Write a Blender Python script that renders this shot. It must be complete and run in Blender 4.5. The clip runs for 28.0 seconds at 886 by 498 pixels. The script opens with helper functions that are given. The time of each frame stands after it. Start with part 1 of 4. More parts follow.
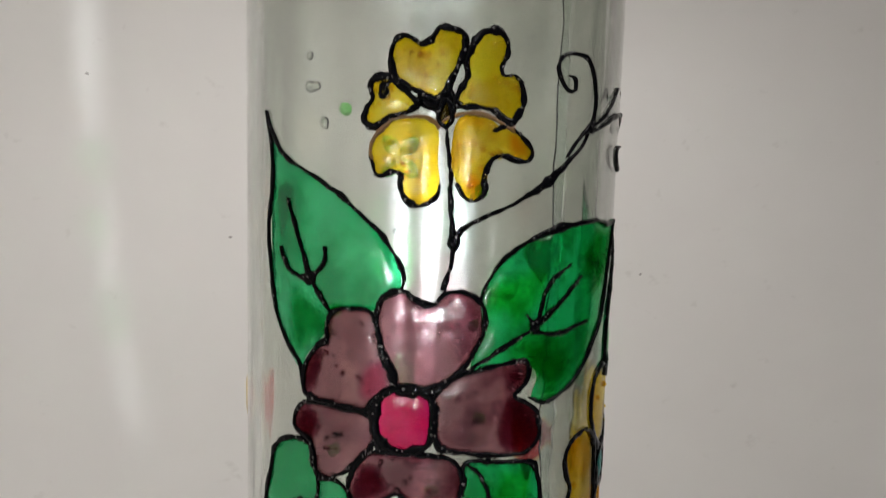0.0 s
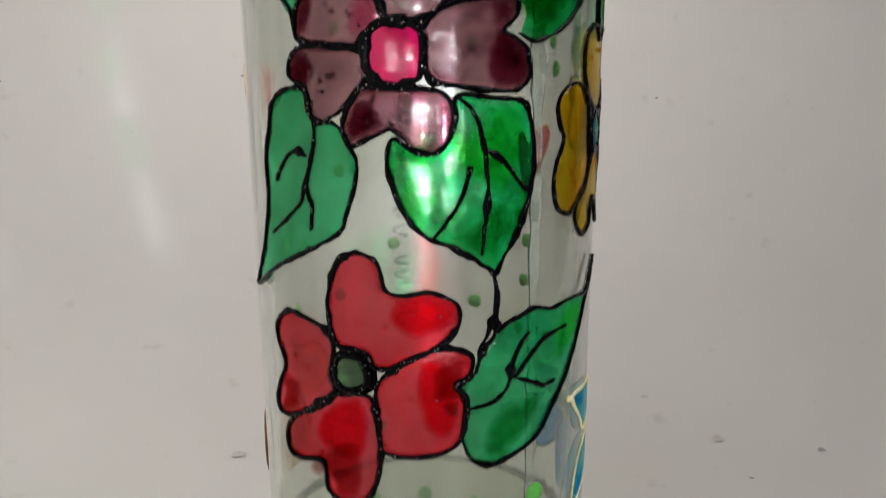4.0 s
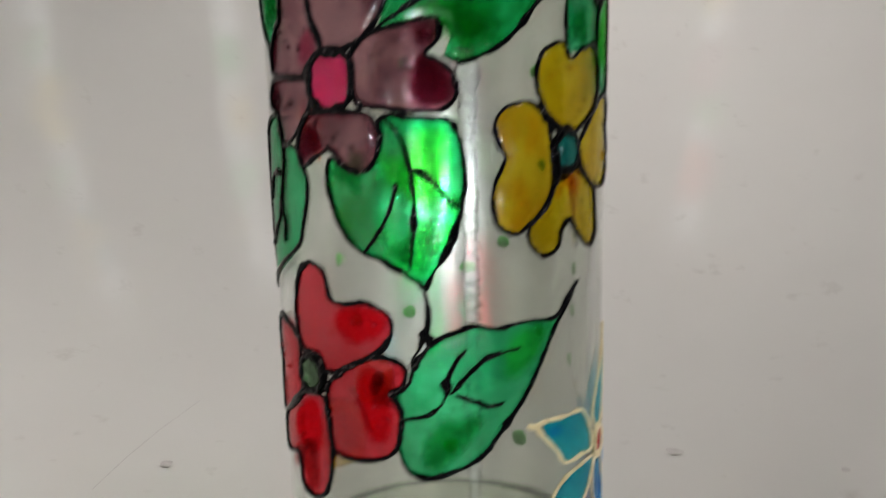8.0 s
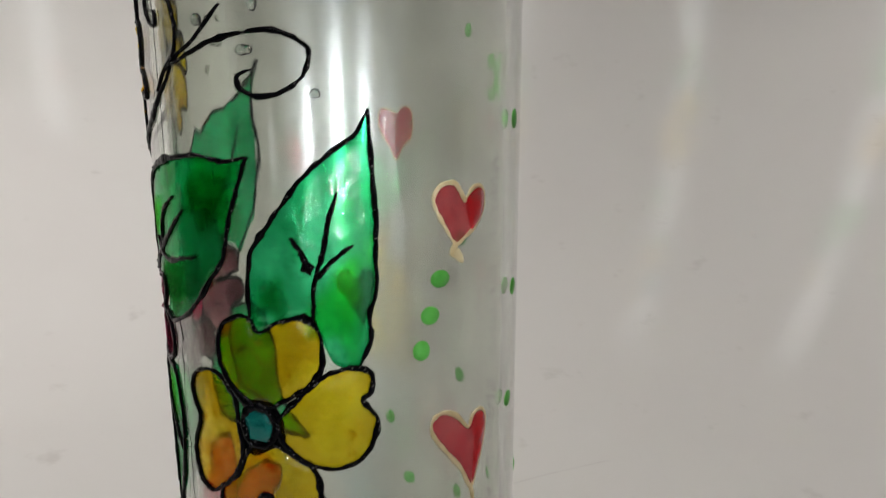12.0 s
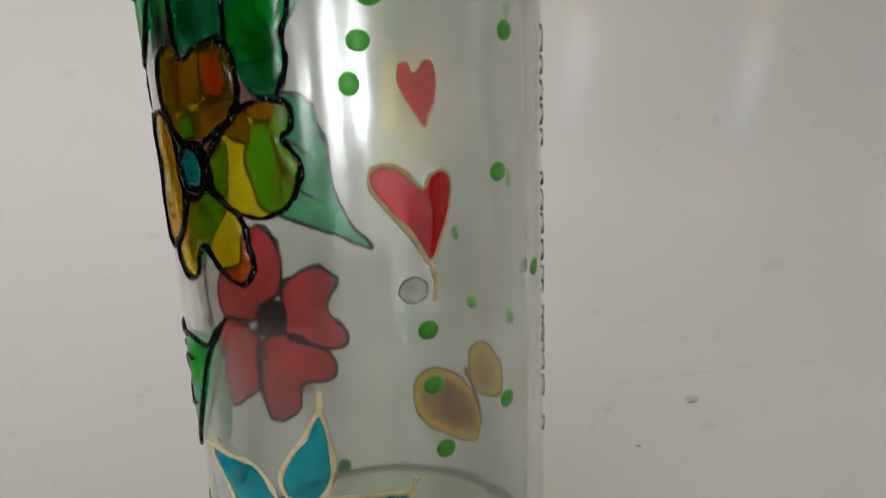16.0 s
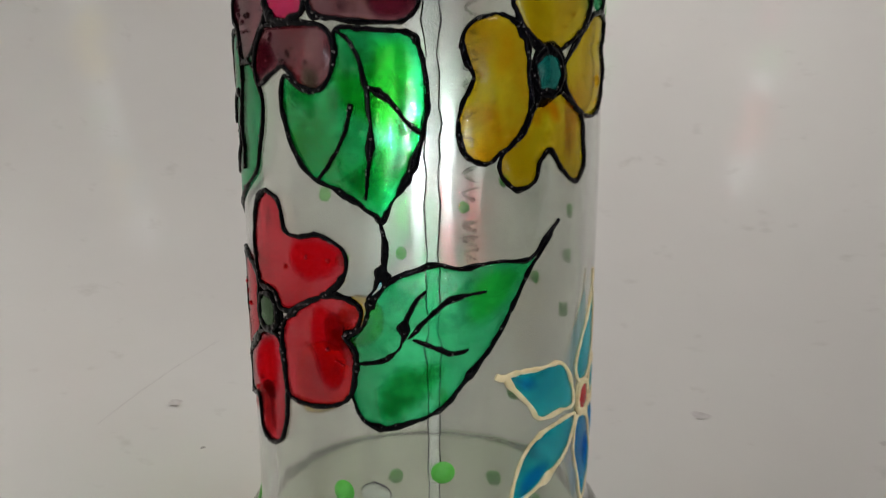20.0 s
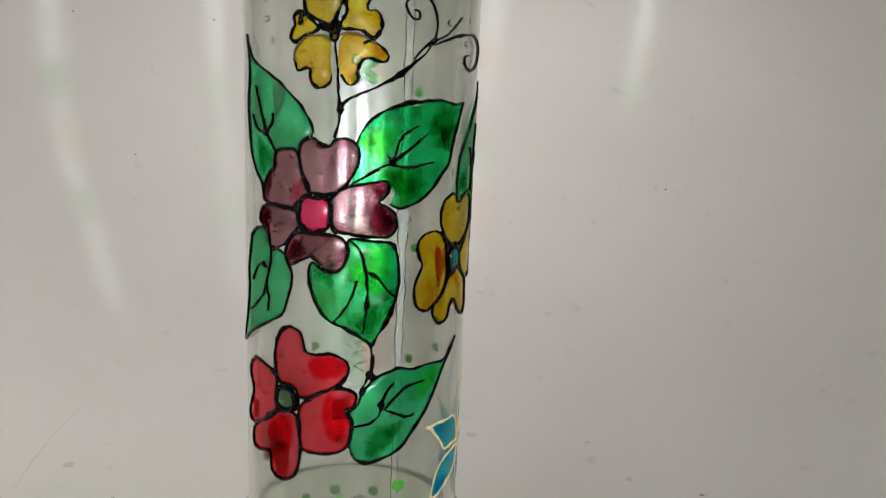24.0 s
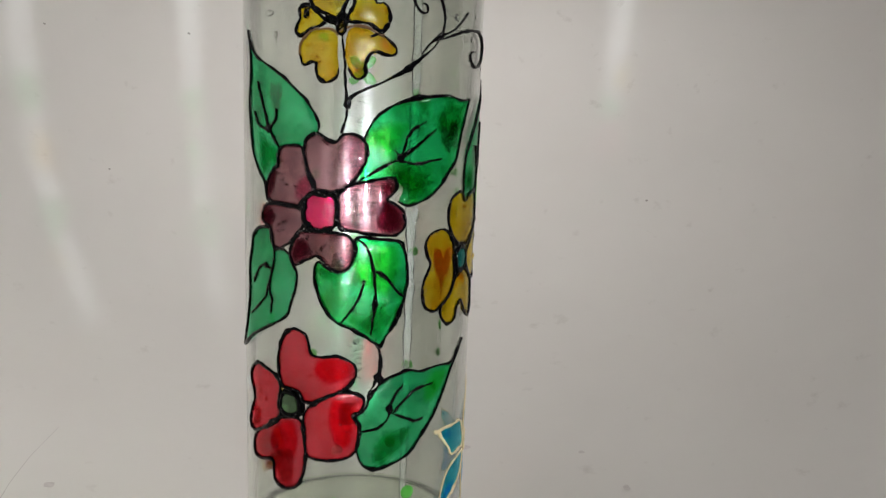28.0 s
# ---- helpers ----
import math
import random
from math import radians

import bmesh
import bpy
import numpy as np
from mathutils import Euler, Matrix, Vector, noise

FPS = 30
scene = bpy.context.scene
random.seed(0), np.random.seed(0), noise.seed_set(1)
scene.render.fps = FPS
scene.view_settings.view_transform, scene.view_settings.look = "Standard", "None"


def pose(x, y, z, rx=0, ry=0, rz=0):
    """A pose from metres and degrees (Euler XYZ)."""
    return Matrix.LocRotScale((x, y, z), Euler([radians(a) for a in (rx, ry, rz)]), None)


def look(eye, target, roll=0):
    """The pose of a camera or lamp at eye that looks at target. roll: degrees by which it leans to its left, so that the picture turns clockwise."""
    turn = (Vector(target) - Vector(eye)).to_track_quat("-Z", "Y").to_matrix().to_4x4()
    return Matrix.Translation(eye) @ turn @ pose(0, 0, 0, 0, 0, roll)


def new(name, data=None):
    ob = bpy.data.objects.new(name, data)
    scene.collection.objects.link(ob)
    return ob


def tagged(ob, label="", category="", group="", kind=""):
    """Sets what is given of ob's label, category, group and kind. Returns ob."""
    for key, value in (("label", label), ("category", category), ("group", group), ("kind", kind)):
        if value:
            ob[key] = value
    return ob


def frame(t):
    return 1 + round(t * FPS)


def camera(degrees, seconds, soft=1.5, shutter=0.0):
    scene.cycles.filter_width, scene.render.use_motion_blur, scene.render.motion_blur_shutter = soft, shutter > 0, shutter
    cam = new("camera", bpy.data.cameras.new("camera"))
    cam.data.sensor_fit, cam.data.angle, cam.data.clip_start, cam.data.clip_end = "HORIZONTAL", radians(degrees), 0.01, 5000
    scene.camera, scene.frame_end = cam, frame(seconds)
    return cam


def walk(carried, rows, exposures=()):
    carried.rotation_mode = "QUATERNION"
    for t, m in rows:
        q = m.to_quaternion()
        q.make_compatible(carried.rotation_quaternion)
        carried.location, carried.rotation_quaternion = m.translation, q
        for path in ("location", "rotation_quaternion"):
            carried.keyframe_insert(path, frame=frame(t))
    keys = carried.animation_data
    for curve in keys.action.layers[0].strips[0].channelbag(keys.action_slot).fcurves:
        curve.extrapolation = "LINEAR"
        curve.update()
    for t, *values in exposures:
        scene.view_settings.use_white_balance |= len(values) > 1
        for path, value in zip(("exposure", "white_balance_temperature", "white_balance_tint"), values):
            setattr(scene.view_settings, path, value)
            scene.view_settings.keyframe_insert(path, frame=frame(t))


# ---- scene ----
# ---- plan (millimetres on the bottle, degrees round it) ----
# A painted glass bottle stands on a white sweep; the camera goes round it.
from mathutils.geometry import delaunay_2d_cdt

cam = camera(55.2, 28.0, soft=1.1, shutter=0.5)
# seconds, x, y, z, pitch, roll, yaw
PATH = [
    (0.0, -0.0470, -0.1654, 0.1710, -3.75, 1.63, -16.76),
    (0.5, -0.0533, -0.1678, 0.1547, -0.12, 1.35, -19.13),
    (1.0, -0.0498, -0.1653, 0.1536, -2.85, 1.00, -17.63),
    (1.5, -0.0506, -0.1693, 0.1541, -5.12, 0.84, -15.56),
    (2.0, -0.0504, -0.1669, 0.1498, -5.87, 0.93, -15.83),
    (2.5, -0.0461, -0.1714, 0.1441, -6.87, 0.60, -14.81),
    (3.0, -0.0450, -0.1735, 0.1380, -7.57, 0.16, -14.45),
    (3.5, -0.0413, -0.1703, 0.1320, -8.53, -0.07, -14.70),
    (4.0, -0.0427, -0.1730, 0.1264, -10.04, -0.33, -15.13),
    (4.5, -0.0416, -0.1730, 0.1149, -11.05, -0.44, -14.78),
    (5.5, -0.0389, -0.1733, 0.0951, -11.45, 0.31, -16.08),
    (6.5, -0.0330, -0.1785, 0.0823, -8.88, 0.43, -15.44),
    (7.0, -0.0279, -0.1868, 0.0837, -5.87, -0.64, -12.71),
    (7.5, -0.0112, -0.1903, 0.0962, -3.73, -1.63, -5.24),
    (7.8, 0.0143, -0.1805, 0.1091, -5.32, -1.89, 5.72),
    (8.0, 0.0361, -0.1822, 0.1204, -6.48, -1.43, 11.02),
    (8.3, 0.0524, -0.1840, 0.1340, -6.41, -0.43, 13.75),
    (8.5, 0.0457, -0.1777, 0.1411, -5.78, 1.20, 11.56),
    (8.8, 0.0755, -0.1635, 0.1548, -6.97, -1.72, 23.73),
    (9.0, 0.0939, -0.1558, 0.1637, -9.50, -2.78, 29.79),
    (9.2, 0.1128, -0.1413, 0.1587, -7.86, -2.39, 35.65),
    (9.5, 0.1330, -0.1178, 0.1607, -8.02, -3.82, 44.24),
    (10.0, 0.1436, -0.0982, 0.1681, -8.77, -1.95, 48.28),
    (10.5, 0.1608, -0.0722, 0.1751, -11.34, -2.27, 58.30),
    (11.0, 0.1682, -0.0674, 0.1763, -10.74, -2.30, 61.33),
    (11.5, 0.1681, -0.0576, 0.1758, -11.44, -1.70, 65.29),
    (12.0, 0.1713, -0.0311, 0.1780, -10.91, -0.72, 72.90),
    (12.5, 0.1702, 0.0056, 0.1823, -10.69, -3.39, 86.75),
    (13.5, 0.1580, 0.0374, 0.1870, -11.72, -2.50, 97.77),
    (14.5, 0.1519, 0.0448, 0.1792, -12.73, -1.36, 100.74),
    (15.0, 0.1517, 0.0421, 0.1717, -15.73, -1.03, 101.77),
    (15.5, 0.1577, 0.0380, 0.1498, -11.89, -2.37, 99.19),
    (16.0, 0.1603, 0.0313, 0.1391, -14.19, -3.01, 95.49),
    (16.5, 0.1634, 0.0206, 0.1264, -12.52, -2.81, 90.79),
    (17.0, 0.1646, 0.0116, 0.1091, -12.82, -2.45, 87.09),
    (17.5, 0.1602, -0.0144, 0.1001, -13.07, -1.75, 76.14),
    (18.0, 0.1576, -0.0405, 0.0943, -13.38, -2.16, 67.72),
    (18.3, 0.1488, -0.0668, 0.0958, -11.94, -1.70, 58.41),
    (18.5, 0.1444, -0.0847, 0.0943, -10.69, -2.80, 53.43),
    (19.0, 0.1237, -0.1161, 0.1055, -10.47, -2.50, 43.29),
    (19.5, 0.0972, -0.1363, 0.1059, -8.25, -3.18, 35.13),
    (19.7, 0.0729, -0.1489, 0.1086, -8.10, -1.64, 25.56),
    (20.0, 0.0509, -0.1643, 0.1143, -9.39, -0.31, 15.80),
    (20.3, 0.0262, -0.1773, 0.1198, -10.88, 0.10, 6.21),
    (20.5, -0.0279, -0.1807, 0.1141, -9.84, -0.85, -10.70),
    (20.8, -0.0734, -0.1741, 0.1091, -7.64, 0.06, -24.24),
    (21.0, -0.0867, -0.1709, 0.1109, -7.35, -1.62, -28.12),
    (21.5, -0.0579, -0.2002, 0.1225, -6.88, 0.77, -18.59),
    (22.5, -0.0379, -0.2322, 0.1365, -7.15, 1.37, -13.19),
    (23.5, 0.0006, -0.2599, 0.1513, -8.25, 1.55, -5.03),
    (24.0, -0.0035, -0.2746, 0.1569, -7.59, 2.06, -6.50),
    (24.5, 0.0000, -0.2790, 0.1621, -7.63, 1.96, -5.03),
    (25.0, -0.0015, -0.2771, 0.1570, -6.86, 1.87, -5.75),
    (25.5, 0.0002, -0.2740, 0.1550, -7.07, 2.48, -6.26),
    (26.0, -0.0007, -0.2704, 0.1509, -6.72, 2.38, -5.96),
    (26.5, -0.0023, -0.2680, 0.1516, -6.76, 2.66, -6.40),
    (27.0, -0.0118, -0.2700, 0.1503, -5.50, 2.06, -7.37),
    (27.5, -0.0179, -0.2681, 0.1484, -5.20, 1.67, -8.28),
    (28.0, -0.0156, -0.2687, 0.1485, -5.88, 1.75, -8.95),
]
walk(cam, [(t, pose(x, y, z, 90 + pitch, 0, yaw) @ pose(0, 0, 0, 0, 0, roll)) for t, x, y, z, pitch, roll, yaw in PATH],
     exposures=[(0.0, 0.0), (7.0, 0.0), (8.0, -0.14), (9.0, -0.14), (10.0, -0.17), (11.0, -0.18), (12.5, -0.26), (14.5, -0.40), (16.0, -0.46), (17.0, -0.50), (18.0, -0.40), (19.0, -0.35), (20.0, -0.26), (21.0, 0.02), (24.0, -0.05), (28.0, -0.05)])

# ---- world and lights ----
world = bpy.data.worlds.new("world")
scene.world = world
world.use_nodes = True
world.node_tree.nodes["Background"].inputs["Color"].default_value = (0.8, 0.8, 0.78, 1)
world.node_tree.nodes["Background"].inputs["Strength"].default_value = 0.3


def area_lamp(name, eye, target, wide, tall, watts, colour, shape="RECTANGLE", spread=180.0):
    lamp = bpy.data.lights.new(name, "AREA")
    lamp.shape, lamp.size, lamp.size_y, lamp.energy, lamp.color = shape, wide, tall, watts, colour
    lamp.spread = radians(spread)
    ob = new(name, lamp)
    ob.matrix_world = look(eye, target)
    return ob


def round_axis(azimuth, distance, z):
    a = radians(azimuth)
    return (distance * math.cos(a), distance * math.sin(a), z)


# added fills for the board and paint; no such lamps stand in the place
area_lamp("overhead_fill", (0, 0, 1.20), (0, 0.0001, 0), 0.6, 0.6, 1.15, (1.0, 0.965, 0.92), "DISK")
area_lamp("board_fill", round_axis(-138, 0.66, 0.88), (-0.09, 0.36, 0.06), 0.5, 0.5, 1.04, (1.0, 0.955, 0.915), "DISK", 51.0)
area_lamp("board_fill", round_axis(-42, 0.66, 0.88), (-0.31, -0.24, 0.07), 0.5, 0.5, 1.12, (1.0, 0.955, 0.915), "DISK", 52.0)
# the small torch that is carried round just behind the lens: one narrow upright beam at each stand along the way
for azimuth, distance in ((-121, 0.33), (-105, 0.33), (-90, 0.40), (-75, 0.33), (-59, 0.33), (-43, 0.33), (-27, 0.33), (-11, 0.33), (3, 0.33), (15, 0.33)):
    area_lamp("torch_beam", round_axis(azimuth, distance, 0.118), (0, 0, 0.143), 0.010, 0.22, 0.0023, (0.90, 0.97, 1.0), spread=2.1)


# ---- materials ----
def nodes_of(name):
    m = bpy.data.materials.new(name)
    m.use_nodes = True
    n = m.node_tree.nodes
    n.clear()
    return m, n, m.node_tree.links.new


def noise_node(n, link, scale, detail=3.0, rough=0.55):
    co = n.new("ShaderNodeTexCoord")
    tex = n.new("ShaderNodeTexNoise")
    tex.inputs["Scale"].default_value, tex.inputs["Detail"].default_value, tex.inputs["Roughness"].default_value = scale, detail, rough
    link(co.outputs["Object"], tex.inputs["Vector"])
    return tex


def ramp_of(n, link, source, stops):
    ramp = n.new("ShaderNodeValToRGB")
    els = ramp.color_ramp.elements
    while len(els) < len(stops):
        els.new(0.5)
    for el, (at, colour) in zip(els, stops):
        el.position, el.color = at, (*colour, 1)
    link(source, ramp.inputs["Fac"])
    return ramp


def bump_of(n, link, source, strength, distance):
    b = n.new("ShaderNodeBump")
    b.inputs["Strength"].default_value, b.inputs["Distance"].default_value = strength, distance
    link(source, b.inputs["Height"])
    return b


def solid(name, dark, light, rough, scale, metal=0.0, bump=0.2, depth=0.0003, coat=0.0, shine=0.5, ior=1.5):
    """An opaque surface with two tones and fine relief."""
    m, n, link = nodes_of(name)
    out, bsdf = n.new("ShaderNodeOutputMaterial"), n.new("ShaderNodeBsdfPrincipled")
    tex = noise_node(n, link, scale, 5.0)
    ramp = ramp_of(n, link, tex.outputs["Fac"], [(0.3, dark), (0.7, light)])
    link(ramp.outputs["Color"], bsdf.inputs["Base Color"])
    bsdf.inputs["Roughness"].default_value, bsdf.inputs["Metallic"].default_value = rough, metal
    bsdf.inputs["Coat Weight"].default_value = coat
    bsdf.inputs["Specular IOR Level"].default_value, bsdf.inputs["IOR"].default_value = shine, ior
    fine = noise_node(n, link, scale * 7, 3.0)
    link(bump_of(n, link, fine.outputs["Fac"], bump, depth).outputs["Normal"], bsdf.inputs["Normal"])
    link(bsdf.outputs["BSDF"], out.inputs["Surface"])
    return m


def glass_paint(name, tint, deep, body, clear=0.6, scale=90.0, gloss=0.15):
    """Transparent stained-glass paint: tinted film, some milky body, a wet gloss, pooled darker patches and ripples."""
    m, n, link = nodes_of(name)
    out = n.new("ShaderNodeOutputMaterial")
    tex = noise_node(n, link, scale, 4.0, 0.6)
    film = n.new("ShaderNodeBsdfTransparent")
    grain = noise_node(n, link, scale * 8.0, 2.0, 0.5)
    tone = n.new("ShaderNodeMath")
    tone.operation = "MULTIPLY_ADD"
    tone.inputs[1].default_value = 0.10
    link(grain.outputs["Fac"], tone.inputs[0])
    shift = n.new("ShaderNodeMath")
    shift.operation = "ADD"
    shift.inputs[1].default_value = -0.05
    link(tex.outputs["Fac"], shift.inputs[0])
    link(shift.outputs["Value"], tone.inputs[2])
    root = lambda c: tuple(math.sqrt(v) for v in c)
    mid = tuple(0.5 * (u + v) for u, v in zip(tint, deep))
    link(ramp_of(n, link, tone.outputs["Value"], [(0.37, root(deep)), (0.48, root(mid)), (0.59, root(tint))]).outputs["Color"], film.inputs["Color"])
    milk = n.new("ShaderNodeBsdfPrincipled")
    milk.inputs["Roughness"].default_value = 0.5
    milk.inputs["Specular IOR Level"].default_value = 0.0
    link(ramp_of(n, link, tex.outputs["Fac"], [(0.41, tuple(v * 0.6 for v in body)), (0.56, body)]).outputs["Color"], milk.inputs["Base Color"])
    mix = n.new("ShaderNodeMixShader")
    cloud = noise_node(n, link, scale * 1.7, 3.0)
    share = n.new("ShaderNodeMapRange")
    share.inputs["From Min"].default_value, share.inputs["From Max"].default_value = 0.35, 0.65
    share.inputs["To Min"].default_value, share.inputs["To Max"].default_value = (1.0 - clear) * 0.22, (1.0 - clear) * 0.80
    link(cloud.outputs["Fac"], share.inputs["Value"])
    link(share.outputs["Result"], mix.inputs["Fac"])
    link(film.outputs["BSDF"], mix.inputs[1])
    link(milk.outputs["BSDF"], mix.inputs[2])
    shine = n.new("ShaderNodeBsdfGlossy")
    shine.inputs["Roughness"].default_value = gloss
    fine = noise_node(n, link, scale * 4.5, 3.0)
    cells = n.new("ShaderNodeTexVoronoi")
    cells.inputs["Scale"].default_value = 210.0
    link(fine.inputs["Vector"].links[0].from_socket, cells.inputs["Vector"])
    bubble = n.new("ShaderNodeMapRange")
    bubble.inputs["From Min"].default_value, bubble.inputs["From Max"].default_value = 0.0, 0.16
    bubble.inputs["To Min"].default_value, bubble.inputs["To Max"].default_value = 1.0, 0.0
    link(cells.outputs["Distance"], bubble.inputs["Value"])
    ripple = bump_of(n, link, fine.outputs["Fac"], 0.30, 0.0006)
    bump = bump_of(n, link, bubble.outputs["Result"], 0.35, 0.0005)
    link(ripple.outputs["Normal"], bump.inputs["Normal"])
    link(bump.outputs["Normal"], shine.inputs["Normal"])
    facing = n.new("ShaderNodeLayerWeight")
    facing.inputs["Blend"].default_value = 0.5
    steep = n.new("ShaderNodeMath")
    steep.operation = "POWER"
    steep.inputs[1].default_value = 5.0
    link(facing.outputs["Facing"], steep.inputs[0])
    glint = n.new("ShaderNodeMath")
    glint.operation, glint.use_clamp = "MULTIPLY_ADD", True
    glint.inputs[1].default_value, glint.inputs[2].default_value = 0.6, 0.045
    link(steep.outputs["Value"], glint.inputs[0])
    top = n.new("ShaderNodeMixShader")
    link(glint.outputs["Value"], top.inputs["Fac"])
    link(mix.outputs["Shader"], top.inputs[1])
    link(shine.outputs["BSDF"], top.inputs[2])
    link(top.outputs["Shader"], out.inputs["Surface"])
    return m


def glass(name, colour, rough, scale, strength, coat=0.0, level=0.5, dust=0.0):
    """Clear bottle glass; dust: share of the surface under a dull dry film."""
    m, n, link = nodes_of(name)
    out, bsdf = n.new("ShaderNodeOutputMaterial"), n.new("ShaderNodeBsdfPrincipled")
    smear = noise_node(n, link, 55.0, 4.0, 0.6)
    co = n.new("ShaderNodeTexCoord")
    # upright dark bands put into the tint in place of refracted dark surroundings
    upright = n.new("ShaderNodeMapping")
    upright.inputs["Scale"].default_value = (1.0, 1.0, 0.12)
    bands = n.new("ShaderNodeTexNoise")
    bands.inputs["Scale"].default_value, bands.inputs["Detail"].default_value = 75.0, 3.0
    link(co.outputs["Object"], upright.inputs["Vector"])
    link(upright.outputs["Vector"], bands.inputs["Vector"])
    both = n.new("ShaderNodeMath")
    both.operation = "MULTIPLY_ADD"
    both.inputs[1].default_value = 0.35
    link(smear.outputs["Fac"], both.inputs[0])
    share = n.new("ShaderNodeMath")
    share.operation = "MULTIPLY"
    share.inputs[1].default_value = 0.65
    link(bands.outputs["Fac"], share.inputs[0])
    link(share.outputs["Value"], both.inputs[2])
    link(ramp_of(n, link, both.outputs["Value"], [(0.38, tuple(v * 0.84 for v in colour)), (0.60, tuple(min(1.0, v * 1.10) for v in colour))]).outputs["Color"],
         bsdf.inputs["Base Color"])
    bsdf.inputs["Transmission Weight"].default_value = 1.0
    bsdf.inputs["IOR"].default_value = 1.5
    bsdf.inputs["Specular IOR Level"].default_value = level
    bsdf.inputs["Roughness"].default_value = rough
    bsdf.inputs["Coat Weight"].default_value = coat
    bsdf.inputs["Coat Roughness"].default_value = 0.20
    co, stretch = n.new("ShaderNodeTexCoord"), n.new("ShaderNodeMapping")
    stretch.inputs["Scale"].default_value = (1.0, 1.0, 0.16)
    tex = n.new("ShaderNodeTexNoise")
    tex.inputs["Scale"].default_value, tex.inputs["Detail"].default_value = scale, 2.0
    link(co.outputs["Object"], stretch.inputs["Vector"])
    link(stretch.outputs["Vector"], tex.inputs["Vector"])
    bump = bump_of(n, link, tex.outputs["Fac"], strength, 0.0012)
    link(bump.outputs["Normal"], bsdf.inputs["Normal"])
    if coat:
        bsdf.inputs["Coat IOR"].default_value = 1.8
        wavy = noise_node(n, link, 420.0, 3.0, 0.6)
        skin = bump_of(n, link, wavy.outputs["Fac"], 0.15, 0.0004)
        link(bump.outputs["Normal"], skin.inputs["Normal"])
        link(skin.outputs["Normal"], bsdf.inputs["Coat Normal"])
    if dust:
        dull, mix = n.new("ShaderNodeBsdfDiffuse"), n.new("ShaderNodeMixShader")
        dull.inputs["Color"].default_value = (0.80, 0.79, 0.76, 1)
        share = n.new("ShaderNodeMapRange")
        share.inputs["From Min"].default_value, share.inputs["From Max"].default_value = 0.3, 0.7
        share.inputs["To Min"].default_value, share.inputs["To Max"].default_value = dust * 0.6, dust * 1.4
        link(smear.outputs["Fac"], share.inputs["Value"])
        link(share.outputs["Result"], mix.inputs["Fac"])
        link(bsdf.outputs["BSDF"], mix.inputs[1])
        link(dull.outputs["BSDF"], mix.inputs[2])
        link(mix.outputs["Shader"], out.inputs["Surface"])
    else:
        link(bsdf.outputs["BSDF"], out.inputs["Surface"])
    return m


def thin_coat(name, tint):
    """A second stroke of transparent paint that thins out to nothing at its edge."""
    m, n, link = nodes_of(name)
    out, film = n.new("ShaderNodeOutputMaterial"), n.new("ShaderNodeBsdfTransparent")
    thick = n.new("ShaderNodeAttribute")
    thick.attribute_name = "thickness"
    tex = noise_node(n, link, 260.0, 3.0)
    uneven = n.new("ShaderNodeMath")
    uneven.operation, uneven.use_clamp = "MULTIPLY_ADD", True
    uneven.inputs[1].default_value = 0.7
    link(tex.outputs["Fac"], uneven.inputs[0])
    link(thick.outputs["Fac"], uneven.inputs[2])
    share = n.new("ShaderNodeMapRange")
    share.inputs["From Min"].default_value, share.inputs["From Max"].default_value = 0.38, 1.0
    link(uneven.outputs["Value"], share.inputs["Value"])
    mix = n.new("ShaderNodeMix")
    mix.data_type = "RGBA"
    mix.inputs[6].default_value = (1, 1, 1, 1)
    mix.inputs[7].default_value = (*[math.sqrt(v) for v in tint], 1)
    link(share.outputs["Result"], mix.inputs[0])
    link(mix.outputs[2], film.inputs["Color"])
    link(film.outputs["BSDF"], out.inputs["Surface"])
    return m


def white_card():
    """Matt white board, faintly mottled and scuffed."""
    m, n, link = nodes_of("white_board")
    out, bsdf = n.new("ShaderNodeOutputMaterial"), n.new("ShaderNodeBsdfPrincipled")
    big, small = noise_node(n, link, 7.0, 4.0), noise_node(n, link, 60.0, 6.0, 0.6)
    tone = ramp_of(n, link, big.outputs["Fac"], [(0.3, (0.755, 0.735, 0.715)), (0.7, (0.80, 0.785, 0.765))])
    scuff = ramp_of(n, link, small.outputs["Fac"], [(0.24, (0.86, 0.85, 0.84)), (0.36, (1, 1, 1))])
    mul = n.new("ShaderNodeMix")
    mul.data_type, mul.blend_type = "RGBA", "MULTIPLY"
    mul.inputs[0].default_value = 1.0
    link(tone.outputs["Color"], mul.inputs[6])
    link(scuff.outputs["Color"], mul.inputs[7])
    link(mul.outputs[2], bsdf.inputs["Base Color"])
    bsdf.inputs["Roughness"].default_value = 0.45
    link(bump_of(n, link, small.outputs["Fac"], 0.15, 0.0005).outputs["Normal"], bsdf.inputs["Normal"])
    link(bsdf.outputs["BSDF"], out.inputs["Surface"])
    return m


WHITE = white_card()
GLASS_OUT = glass("bottle_glass_outside", (0.775, 0.812, 0.758), 0.03, 140.0, 0.10, 1.0, level=0.0)
GLASS_IN = glass("bottle_glass_inside", (0.75, 0.77, 0.725), 0.06, 90.0, 0.14, level=0.15, dust=0.002)
GLASS_FOOT = glass("bottle_glass_foot", (0.52, 0.63, 0.45), 0.08, 120.0, 0.16)
LEAD = solid("black_relief_line", (0.001, 0.001, 0.0015), (0.003, 0.003, 0.004), 0.12, 120.0, bump=0.45, depth=0.0004, shine=0.07)
LEAD_KNOB = solid("black_relief_knob", (0.001, 0.001, 0.0015), (0.003, 0.003, 0.004), 0.10, 120.0, ior=2.0)
